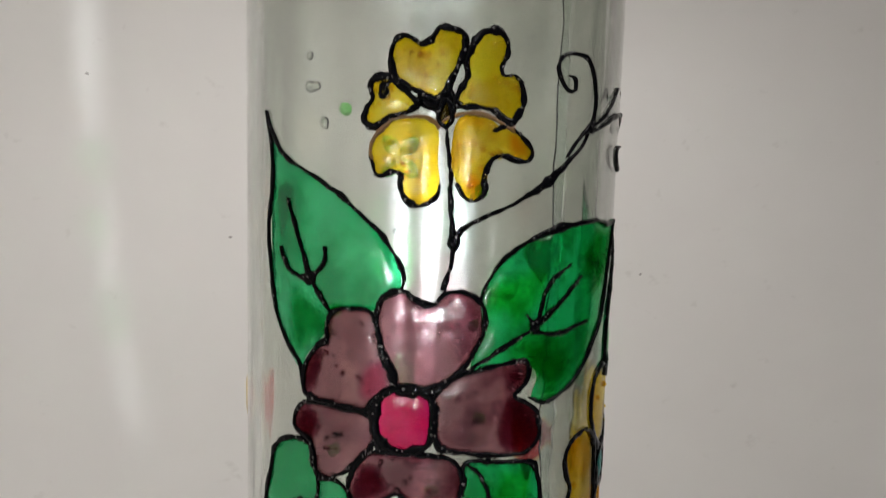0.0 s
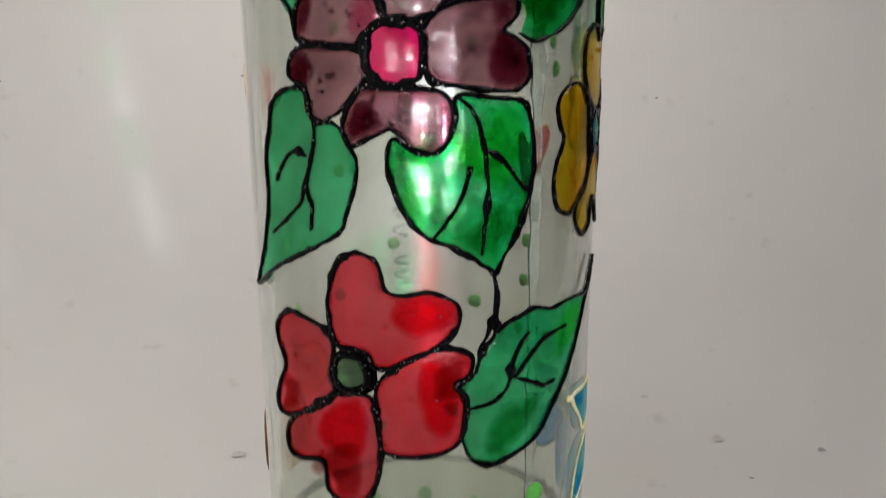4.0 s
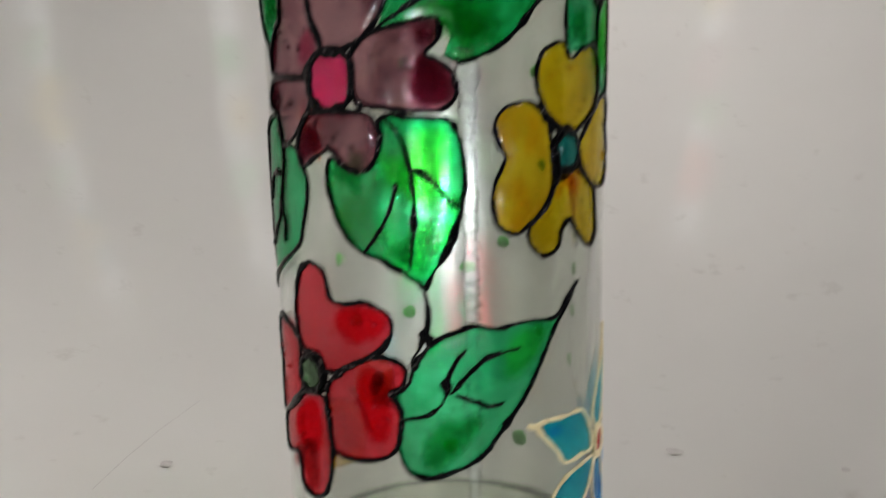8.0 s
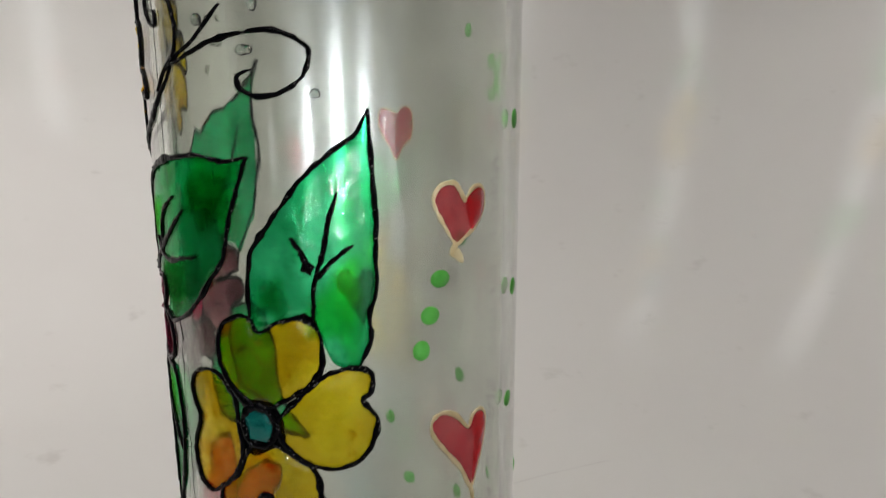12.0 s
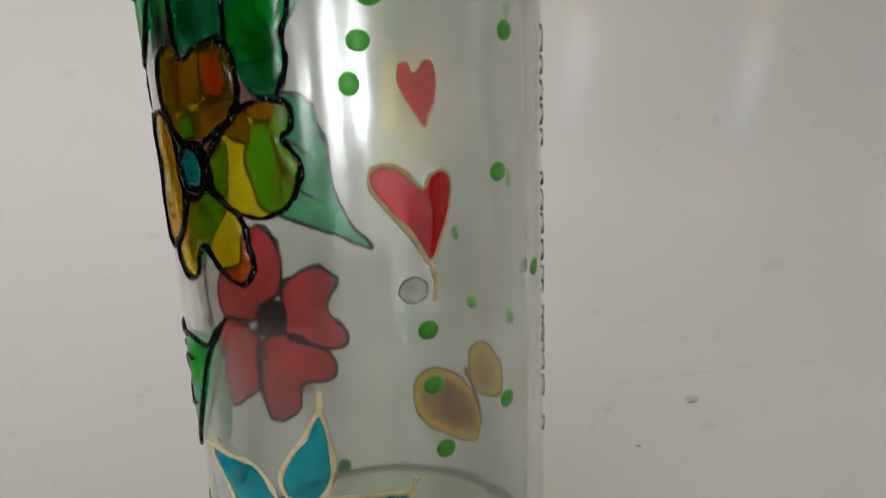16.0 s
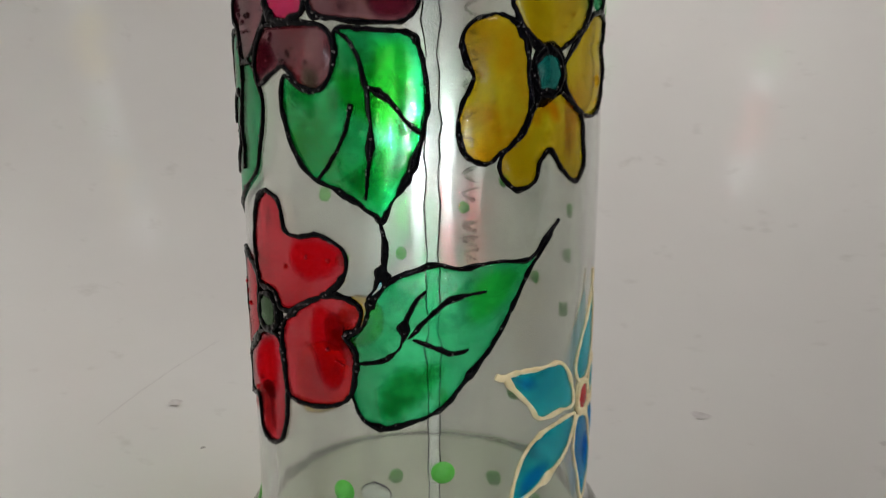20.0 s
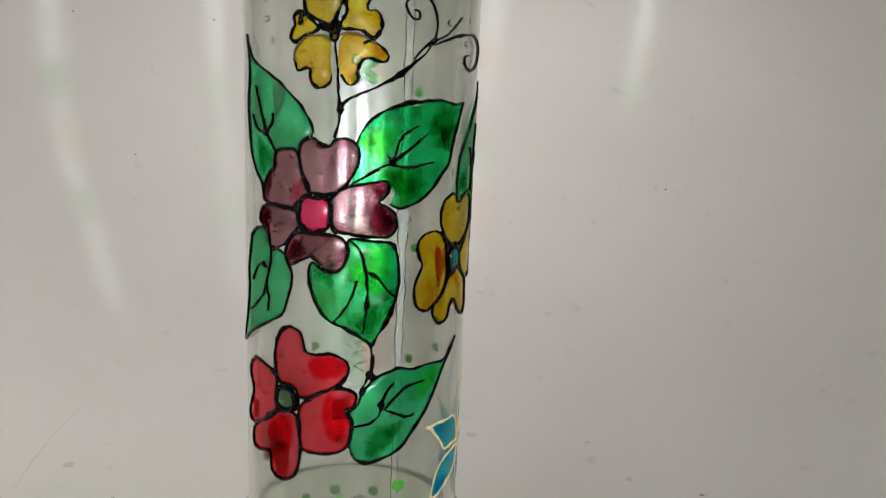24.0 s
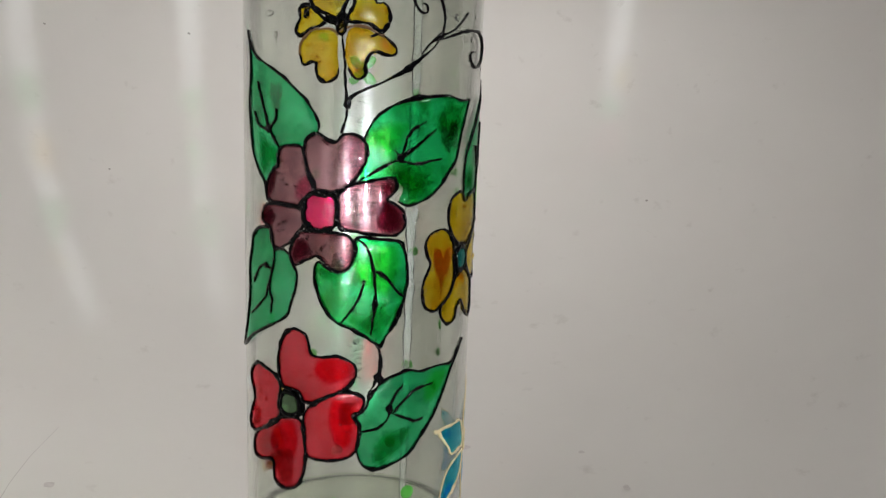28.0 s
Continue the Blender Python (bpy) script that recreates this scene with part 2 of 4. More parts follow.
GOLD = solid("cream_gold_relief_line", (0.72, 0.57, 0.28), (0.95, 0.84, 0.54), 0.34, 350.0, metal=0.0, bump=0.6, depth=0.0005)
PLUM = thin_coat("plum_coat", (0.34, 0.09, 0.16))
ROSE = thin_coat("rose_coat", (0.95, 0.42, 0.60))
ORANGE = thin_coat("orange_coat", (0.97, 0.52, 0.20))
GINGER = thin_coat("ginger_coat", (0.97, 0.80, 0.50))
SCARLET = thin_coat("scarlet_coat", (0.98, 0.22, 0.30))
UMBER = thin_coat("umber_coat", (0.52, 0.33, 0.17))
MAROON = thin_coat("maroon_coat", (0.72, 0.38, 0.38))
DEEP_GREEN = thin_coat("deep_green_coat", (0.30, 0.62, 0.34))
GRASS = thin_coat("grass_green_coat", (0.45, 0.95, 0.36))
COBALT = thin_coat("cobalt_coat", (0.18, 0.55, 0.97))
LEAF = glass_paint("green_glass_paint", (0.065, 0.82, 0.37), (0.012, 0.54, 0.18), (0.02, 0.40, 0.15), 0.80)
LEAF_DARK = glass_paint("deep_green_glass_paint", (0.03, 0.86, 0.30), (0.003, 0.36, 0.02), (0.005, 0.33, 0.07), 0.76, 75.0)
MAUVE = glass_paint("mauve_glass_paint", (0.52, 0.24, 0.29), (0.24, 0.05, 0.08), (0.18, 0.052, 0.07), 0.80, 80.0)
PINK = glass_paint("magenta_glass_paint", (0.98, 0.016, 0.24), (0.90, 0.004, 0.11), (0.85, 0.012, 0.14), 0.55)
RED = glass_paint("red_glass_paint", (0.98, 0.05, 0.09), (0.93, 0.016, 0.035), (0.80, 0.014, 0.038), 0.78, 75.0)
YELLOW = glass_paint("yellow_glass_paint", (0.96, 0.77, 0.02), (0.84, 0.56, 0.004), (0.58, 0.42, 0.008), 0.96, 110.0)
AMBER = glass_paint("amber_glass_paint", (0.95, 0.72, 0.03), (0.88, 0.48, 0.006), (0.58, 0.33, 0.008), 0.96, 110.0)
BLUE = glass_paint("turquoise_glass_paint", (0.02, 0.80, 0.92), (0.004, 0.60, 0.84), (0.004, 0.46, 0.56), 0.6, 120.0)
BLUE_DEEP = glass_paint("cobalt_glass_paint", (0.01, 0.70, 0.95), (0.003, 0.34, 0.90), (0.003, 0.28, 0.62), 0.62, 90.0)
HEART = glass_paint("rose_glass_paint", (0.95, 0.20, 0.24), (0.88, 0.08, 0.12), (0.74, 0.07, 0.09), 0.66, 120.0)
EYE_RED = solid("red_enamel", (0.34, 0.005, 0.006), (0.46, 0.012, 0.012), 0.25, 200.0)
EYE_OLIVE = glass_paint("olive_glass_paint", (0.36, 0.62, 0.30), (0.18, 0.40, 0.16), (0.14, 0.32, 0.13), 0.05)
EYE_TEAL = glass_paint("teal_glass_paint", (0.02, 0.66, 0.52), (0.01, 0.46, 0.42), (0.01, 0.34, 0.30), 0.2)
BROWN = solid("brown_relief_line", (0.10, 0.045, 0.01), (0.18, 0.09, 0.02), 0.3, 300.0)
DOT = solid("green_enamel", (0.058, 0.36, 0.034), (0.085, 0.45, 0.05), 0.45, 220.0)
GREY_MARK = solid("grey_scuff", (0.30, 0.28, 0.27), (0.45, 0.43, 0.41), 0.6, 200.0)
FAINT_MARK = solid("faint_pinkish_scuff", (0.58, 0.545, 0.54), (0.74, 0.71, 0.70), 0.6, 300.0)
# near-black colour stands in for the lack of light around the board
UNLIT_DARK = solid("unlit_room_dark", (0.022, 0.021, 0.02), (0.034, 0.033, 0.031), 0.8, 3.0)

# ---- the white sweep and the added dark shell ----
def mesh_part(name, bm, material, parent=None, label="", smooth=True, sharp=0):
    me = bpy.data.meshes.new(name)
    bmesh.ops.recalc_face_normals(bm, faces=bm.faces[:])
    bm.to_mesh(me)
    bm.free()
    for mat in (material if isinstance(material, (list, tuple)) else [material]):
        me.materials.append(mat)
    if material in (LEAD, GOLD, BROWN):
        me.materials.append(LEAD_KNOB if material == LEAD else material)
    if sharp:
        me.set_sharp_from_angle(angle=radians(sharp))
    if smooth:
        me.polygons.foreach_set("use_smooth", [True] * len(me.polygons))
    ob = new(name, me)
    if parent is not None:
        ob.parent = parent
    if label:
        tagged(ob, label)
    return ob


def lathe(bm, profile, steps, slots=None, closed=False):
    """Turns a profile of (radius, z) round the z axis."""
    rings = []
    for r, z in profile:
        if r < 1e-6:
            rings.append([bm.verts.new((0, 0, z))])
        else:
            rings.append([bm.verts.new((r * math.cos(2 * math.pi * i / steps), r * math.sin(2 * math.pi * i / steps), z)) for i in range(steps)])
    pairs = list(zip(rings, rings[1:])) + ([(rings[-1], rings[0])] if closed else [])
    for k, (a, b) in enumerate(pairs):
        for i in range(steps):
            j = (i + 1) % steps
            if len(a) == 1 and len(b) == 1:
                continue
            if len(a) == 1:
                f = bm.faces.new((a[0], b[i], b[j]))
            elif len(b) == 1:
                f = bm.faces.new((a[i], a[j], b[0]))
            else:
                f = bm.faces.new((a[i], a[j], b[j], b[i]))
            if slots:
                f.material_index = slots[k]


ROOM, COVE, HIGH = 0.42, 0.20, 0.64


def sector(bm, profile, first, last, steps):
    """Turns a closed profile of (radius, z) through part of a circle and closes both ends."""
    rows = []
    for i in range(steps + 1):
        a = radians(first + (last - first) * i / steps)
        rows.append([bm.verts.new((r * math.cos(a), r * math.sin(a), z)) for r, z in profile])
    n = len(profile)
    for a, b in zip(rows, rows[1:]):
        for k in range(n):
            bm.faces.new((a[k], a[(k + 1) % n], b[(k + 1) % n], b[k]))
    bm.faces.new(rows[0])
    bm.faces.new(list(reversed(rows[-1])))


FLAT, RISE = 0.055, 0.30


def sweep_height(r):
    """Height of the board's curve, r metres out from the bottle's axis."""
    if r <= FLAT:
        return 0.0
    return RISE * (1 - math.sqrt(max(0.0, 1 - ((r - FLAT) / (ROOM - FLAT)) ** 2)))


turns = [radians(5.0 * i) for i in range(1, 19)]
section = [(0.0001, 0), (0.02, 0), (0.04, 0), (FLAT, 0)] + [(FLAT + (ROOM - FLAT) * math.sin(a), RISE - RISE * math.cos(a)) for a in turns]
section += [(ROOM, 0.38), (ROOM, 0.5), (ROOM, HIGH)]
back = [(ROOM + 0.006, HIGH), (ROOM + 0.006, 0.3)] + [(r + 0.004, z - 0.006) for r, z in section[-5:3:-2]] + [(0.0001, -0.006)]
bm = bmesh.new()
sector(bm, section + back, 7, 241, 117)
backdrop = tagged(mesh_part("backdrop", bm, WHITE, sharp=35), "matt white board curving up behind the bottle", "backdrop", kind="structure")
bm = bmesh.new()
rings = [0.0001, 0.02, 0.04] + [r for r, z in section[3:] if r < 0.30]
rows = []
for i in range(57):
    deg = 241 + 126 * i / 56
    ease = max(0.0, 1 - min(deg - 241, 367 - deg) / 25.0)
    ease = ease * ease * (3 - 2 * ease)
    a = radians(deg)
    rows.append([bm.verts.new((r * math.cos(a), r * math.sin(a), sweep_height(r) * ease)) for r in rings])
for a, b in zip(rows, rows[1:]):
    for k in range(len(rings) - 1):
        bm.faces.new((a[k], a[k + 1], b[k + 1], b[k]))
thick = bmesh.ops.extrude_face_region(bm, geom=bm.faces[:])
bmesh.ops.translate(bm, verts=[v for v in thick["geom"] if isinstance(v, bmesh.types.BMVert)], vec=(0, 0, -0.006))
tagged(mesh_part("floor", bm, WHITE, sharp=35), "flat white board that the bottle stands on", "board", kind="structure")

# unseen shell, added and coloured near-black to stand in for an unlit room
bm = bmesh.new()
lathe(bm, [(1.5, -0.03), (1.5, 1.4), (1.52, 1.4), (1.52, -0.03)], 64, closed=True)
tagged(mesh_part("wall", bm, UNLIT_DARK), "added near-black wall around the board, unseen", "wall", kind="structure")
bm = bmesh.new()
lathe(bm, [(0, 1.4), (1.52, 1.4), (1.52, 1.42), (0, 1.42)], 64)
tagged(mesh_part("ceiling", bm, UNLIT_DARK, smooth=False), "added near-black ceiling over the board, unseen", "ceiling", kind="structure")
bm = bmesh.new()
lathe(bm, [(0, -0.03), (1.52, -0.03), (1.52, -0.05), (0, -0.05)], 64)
tagged(mesh_part("ground", bm, UNLIT_DARK, smooth=False), "added near-black ground under the white board, unseen", "tabletop", kind="structure")


def board_spot(bm, deg, r, z, size, seed):
    """A thin uneven stain on the board."""
    a = radians(deg)
    slope = 1e3 if r > ROOM - 0.004 else (sweep_height(r + 0.001) - sweep_height(r)) / 0.001
    out = Vector((math.cos(a), math.sin(a), 0))
    up = (out + Vector((0, 0, slope))).normalized()
    side = Vector((-math.sin(a), math.cos(a), 0))
    normal = (Vector((0, 0, 1)) - out * slope).normalized()
    mid = out * r + Vector((0, 0, z if slope > 100 else sweep_height(r))) + normal * 0.0009
    rim = []
    for i in range(14):
        b = 2 * math.pi * i / 14
        k = size * (0.75 + 0.5 * noise.noise((math.cos(b), math.sin(b), seed)))
        rim.append(bm.verts.new(mid + side * (k * math.cos(b)) + up * (k * math.sin(b) * 0.8)))
    bm.faces.new(rim)


# scuffs and specks: degrees round, metres out, height, size
SPOTS = [
    (43.6, 0.157, 0, 0.0020), (30.4, 0.142, 0, 0.0028), (21.3, 0.127, 0, 0.0010), (18.4, 0.154, 0, 0.0017), (109.2, 0.120, 0, 0.0030),
    (107.9, 0.089, 0, 0.0011), (143.5, 0.150, 0, 0.0034), (145.1, 0.118, 0, 0.0011), (64.9, 0.142, 0, 0.0040), (118.8, 0.411, 0, 0.0012),
    (105.1, 0.412, 0, 0.0014), (53.2, 0.352, 0, 0.0012), (114.4, 0.361, 0, 0.0010), (182.3, 0.374, 0, 0.0010), (93.6, 0.364, 0, 0.0013),
]
for i, (deg, r, z, size) in enumerate(SPOTS):
    bm = bmesh.new()
    board_spot(bm, deg, r, z, size, i * 3.7)
    mesh_part("scuff", bm, GREY_MARK if size < 0.002 else FAINT_MARK, backdrop)
bm = bmesh.new()
line = [(134.0, 0.186), (134.9, 0.184), (140.9, 0.172), (147.3, 0.160), (154.6, 0.148)]
for (a, r), (b, q) in zip(line, line[1:]):
    ends = []
    for deg, rr in ((a, r), (b, q)):
        for side in (-0.0003, 0.0003):
            k = radians(deg) + side / rr
            ends.append(bm.verts.new((rr * math.cos(k), rr * math.sin(k), sweep_height(rr) + 0.0012)))
    bm.faces.new((ends[0], ends[1], ends[3], ends[2]))
mesh_part("scratch", bm, FAINT_MARK, backdrop)

# ---- the bottle ----
MM = 0.001


def body_radius(z):
    """Radius of the bottle's straight side, widening a little upwards."""
    return 35.0 * (1 + 0.0463 * (z - 84.0) / 100.0)


FOOT = [(29.0, 0.6), (31.0, 0.0), (33.0, 1.2), (34.6, 3.6), (36.0, 8.0), (36.9, 13.0), (37.4, 19.0), (37.6, 25.0), (37.5, 29.0), (36.9, 31.6),
        (35.7, 33.4), (34.6, 34.8), (body_radius(37), 37.0)]


def side_radius(z):
    if z >= 37:
        return body_radius(z)
    zs = [p[1] for p in FOOT[1:]]
    return float(np.interp(z, zs, [p[0] for p in FOOT[1:]]))


outside = [(0, 4.0), (12, 3.6), (22, 2.2), (27, 1.2)] + FOOT + [(body_radius(z), z) for z in range(45, 211, 8)]
outside += [(37.0, 213), (36.0, 220), (33.0, 228), (27.5, 236), (21.0, 243), (16.5, 250), (14.6, 258), (14.2, 270), (14.2, 286), (15.6, 287), (16.0, 289),
            (15.6, 292), (14.4, 293), (12.0, 293)]
inside = [(10.6, 291), (10.6, 270), (11.0, 258), (13.2, 250), (18.0, 242), (25.0, 234), (30.6, 226), (33.2, 218), (34.0, 211)]
inside += [(body_radius(z) - 3.0, z) for z in range(205, 44, -8)]
inside += [(body_radius(41) - 3.0, 40.5), (31.6, 37.5), (31.9, 34.5), (33.2, 31.5), (34.2, 27.5), (34.3, 20), (33.4, 13), (31.0, 9.2), (26.0, 7.6), (12.0, 8.0), (0, 9.5)]
slots = [2 if z < 34 else 0 for r, z in outside[:-1]] + [1] * (len(inside) + 1)
bm = bmesh.new()
lathe(bm, [(r * MM, z * MM) for r, z in outside + inside], 160, slots)
bottle = mesh_part("glass_bottle", bm, [GLASS_OUT, GLASS_IN, GLASS_FOOT])
bottle.visible_shadow = False
tagged(bottle, "clear glass bottle hand-painted with black-outlined flowers, leaves and hearts", "bottle")


def knurling():
    """The ring of short moulded ridges round the bottle's foot."""
    bm = bmesh.new()
    for i in range(84):
        a = 2 * math.pi * i / 84
        m = Matrix.Rotation(a, 4, "Z") @ Matrix.Translation((0.0292, 0, 0.0016)) @ Matrix.Diagonal((0.0032, 0.0007, 0.0010, 1))
        bmesh.ops.create_icosphere(bm, subdivisions=1, radius=0.5, matrix=m)
    ob = mesh_part("knurling", bm, GLASS_OUT, bottle, "ring of short moulded glass ridges")
    ob.visible_shadow = False


knurling()


def on_glass(deg, z, lift=0.0):
    r = (side_radius(z) + lift) * MM
    a = radians(deg)
    return Vector((r * math.cos(a), r * math.sin(a), z * MM))


WIDE = radians(1) * 35.8  # mm of arc for a degree


def spline(points, closed, steps):
    """A smooth hand-drawn line through the points."""
    p = [Vector(q) for q in points]
    n = len(p)
    out = []
    for i in range(n if closed else n - 1):
        if closed:
            a, b, c, d = p[(i - 1) % n], p[i], p[(i + 1) % n], p[(i + 2) % n]
        else:
            a, b, c, d = p[max(i - 1, 0)], p[i], p[i + 1], p[min(i + 2, n - 1)]
        for k in range(steps):
            t = k / steps
            out.append(0.5 * (2 * b + (c - a) * t + (2 * a - 5 * b + 4 * c - d) * t * t + (3 * b - a - 3 * c + d) * t ** 3))
    if not closed:
        out.append(p[-1])
    return out


def pool(bm, points, height=0.16, lift=0.03, steps=4, grid=1.7, soft=2.0):
    """A domed pool of paint inside a closed line."""
    rim = [Vector((q.x * WIDE, q.y)) for q in spline(points, True, steps)]
    n = len(rim)
    xs, ys = [q.x for q in rim], [q.y for q in rim]
    ring = np.array([(q.x, q.y) for q in rim])
    nxt = np.roll(ring, -1, 0)
    span = nxt - ring
    size = np.maximum((span ** 2).sum(1), 1e-9)

    def depth(q):
        k = np.clip(((q - ring) * span).sum(1) / size, 0, 1)
        return float(np.sqrt(((ring + span * k[:, None] - q) ** 2).sum(1).min()))

    def within(q):
        cross = (ring[:, 1] > q[1]) != (nxt[:, 1] > q[1])
        at = ring[:, 0] + (q[1] - ring[:, 1]) / np.where(np.abs(span[:, 1]) < 1e-9, 1e-9, span[:, 1]) * span[:, 0]
        return bool((cross & (q[0] < at)).sum() % 2)

    inner = []
    y, odd = min(ys) + 0.4, 0
    while y < max(ys):
        x = min(xs) + 0.4 + odd * grid / 2
        while x < max(xs):
            q = np.array((x + random.uniform(-0.2, 0.2), y + random.uniform(-0.2, 0.2)))
            if within(q) and depth(q) > 0.55:
                inner.append(Vector(q))
            x += grid
        y, odd = y + grid * 0.87, 1 - odd
    verts, _, faces, _, _, _ = delaunay_2d_cdt(rim + inner, [], [list(range(n))], 1, 1e-5)
    top, low = [], []
    under = lift if lift > 0.1 else -0.06  # paint on the bare glass is bonded to it
    thick = bm.verts.layers.float.get("thickness") or bm.verts.layers.float.new("thickness")
    for v in verts:
        d = depth(np.array((v.x, v.y)))
        h = height * (1 - math.exp(-d / 0.9)) + 0.05 * min(d, 1.0) * (1 + noise.noise((v.x * 0.45, v.y * 0.45, height)))
        top.append(bm.verts.new(on_glass(v.x / WIDE, v.y, lift + 0.04 + h)))
        low.append(bm.verts.new(on_glass(v.x / WIDE, v.y, under)))
        top[-1][thick] = low[-1][thick] = min(1.0, d / soft)
    count = {}
    for f in faces:
        bm.faces.new([top[i] for i in f])
        bm.faces.new([low[i] for i in reversed(f)])
        for i, j in zip(f, list(f[1:]) + [f[0]]):
            count[(i, j)] = 1
    for i, j in list(count):
        if (j, i) not in count:
            bm.faces.new((top[j], top[i], low[i], low[j]))


def bead(bm, points, width=0.9, closed=False, height=0.38, lift=0.22, steps=9, ends=0.55, knots=(), knobs=0.26):
    """A raised line squeezed from a tube: a half-round bead of uneven width. knots: thicker blobs, as shares of its length."""
    line = [Vector((q.x * WIDE, q.y)) for q in spline(points, closed, steps)]
    n = len(line)
    rings, beads = [], []
    seed = random.uniform(0, 50)
    for i, q in enumerate(line):
        a, b = (line[i - 1], line[(i + 1) % n]) if closed else (line[max(i - 1, 0)], line[min(i + 1, n - 1)])
        way = b - a
        if way.length < 1e-6:
            way = Vector((1, 0))
        side = Vector((-way.y, way.x)).normalized()
        if knobs:  # the unsteady run of a hand-squeezed line
            q = q + side * (0.22 * noise.noise((q.x * 0.5, q.y * 0.5, seed + 3)) + 0.12 * noise.noise((q.x * 1.3, q.y * 1.3, seed + 5)))
        w = width * (1 + 0.60 * noise.noise((q.x * 0.35, q.y * 0.35, seed)) + 0.42 * noise.noise((q.x * 0.9, q.y * 0.9, seed)))
        w *= 1 + 0.22 * noise.noise((q.x * 2.1, q.y * 2.1, seed + 17))
        w *= 1 + 2.2 * max(0.0, noise.noise((q.x * 0.22, q.y * 0.22, seed + 31)) - 0.25)
        h = height * (1 + 0.25 * noise.noise((q.x * 0.8, q.y * 0.8, seed + 9)) + 0.15 * noise.noise((q.x * 2.1, q.y * 2.1, seed + 17)))
        if not closed:
            s = i / (n - 1)
            edge = min(s, 1 - s)
            w *= ends + (1 - ends) * min(1, edge * 6)
            for at in knots:
                w *= 1 + 1.3 * math.exp(-((s - at) * 14) ** 2)
        ring = []
        for k in range(8):
            c = 2 * math.pi * k / 8
            p = q + side * (math.cos(c) * w / 2)
            ring.append(bm.verts.new(on_glass(p.x / WIDE, p.y, lift + h * math.sin(c))))
        rings.append(ring)
        if knobs and random.random() < knobs * way.length * 0.5:
            p = q + side * random.uniform(-0.35, 0.35) * w
            beads.append(Matrix.Translation(on_glass(p.x / WIDE, p.y, lift + h * 0.6)) @ Matrix.Scale(random.uniform(0.28, 0.62) * MM, 4))
    for i in range(n if closed else n - 1):
        a, b = rings[i], rings[(i + 1) % n]
        for k in range(8):
            bm.faces.new((a[k], a[(k + 1) % 8], b[(k + 1) % 8], b[k]))
    if not closed:
        bm.faces.new(rings[0])
        bm.faces.new(list(reversed(rings[-1])))
    for m in beads:
        for v in bmesh.ops.create_icosphere(bm, subdivisions=2, radius=0.5, matrix=m)["verts"]:
            for f in v.link_faces:
                f.material_index = 1


def paint_bubbles(bm, points, count):
    """Small air bubbles dried into a pool of paint, some of them in pairs."""
    mid = sum((Vector(q) for q in points), Vector((0, 0))) / len(points)
    for _ in range(count):
        q = mid + (Vector(random.choice(points)) - mid) * random.uniform(0.1, 0.82)
        for _ in range(random.choice((1, 1, 1, 2))):
            size = random.choice((0.45, 0.55, 0.7, 1.0)) * MM
            m = Matrix.Translation(on_glass(q.x, q.y, 0.26)) @ Matrix.Scale(size, 4)
            bmesh.ops.create_icosphere(bm, subdivisions=2, radius=0.5, matrix=m)
            q = q + Vector((random.uniform(-1.6, 1.6), random.uniform(-0.8, 0.8)))


def flower(label, petals, eye, line=LEAD, width=0.9, tips=(), eye_width=1.6, blot=None, coats=(), bubbles=5, bare=(), rims=()):
    """A painted flower: its raised outlines, with each petal and the eye as parts."""
    bm = bmesh.new()
    flat = dict(height=0.20, lift=0.14) if line == GOLD else {}
    for k, (pts, _) in enumerate(petals):
        if k in bare:
            continue
        bead(bm, pts, width, True, knobs=0.0 if line == GOLD else 0.40, **flat)
    for pts in tips:
        bead(bm, pts, width * 1.25, False, ends=0.9, knobs=0.0, **flat)
    if eye:
        bead(bm, eye[0], eye_width, True, height=0.5, knobs=0.0 if line == GOLD else 0.35)
    if blot:
        pool(bm, blot, 0.1, lift=0.02)
    ob = mesh_part("painted_flower", bm, line, bottle, label)
    for pts, mat in petals:
        bm = bmesh.new()
        pool(bm, pts)
        if line == LEAD:
            paint_bubbles(bm, pts, bubbles)
        mesh_part("petal", bm, mat, ob)
    for pts, mat, wide in rims:
        bm = bmesh.new()
        bead(bm, pts, wide, False, ends=0.7, knobs=0.2)
        mesh_part("petal_rim", bm, mat, ob)
    for pts, mat in coats:
        coat(ob, pts, mat)
    if eye:
        bm = bmesh.new()
        pool(bm, eye[0], 0.35, lift=0.24 if blot else 0.03)
        mesh_part("flower_eye", bm, eye[1], ob)
    return ob


def coat(owner, points, mat, soft=2.2):
    """A second stroke of colour over a petal or leaf."""
    bm = bmesh.new()
    pool(bm, points, 0.02, lift=0.36, grid=1.1, soft=soft)
    mesh_part("second_coat", bm, mat, owner)


def leaf(label, shape, mat, lines, veins, coats=()):
    bm = bmesh.new()
    pool(bm, shape)
    ob = mesh_part("painted_leaf", bm, mat, bottle, label)
    bm = bmesh.new()
    for pts in lines:
        bead(bm, pts[:-1] if pts[0] == pts[-1] else pts, 0.87, pts[0] == pts[-1])
    mesh_part("leaf_outline", bm, LEAD, ob)
    for pts, knots in veins:
        bm = bmesh.new()
        bead(bm, pts, 0.84, False, ends=0.45, knots=knots, lift=0.34)
        mesh_part("vein", bm, LEAD, ob)
    for pts, coat_mat in coats:
        coat(ob, pts, coat_mat, 3.5)
    return ob


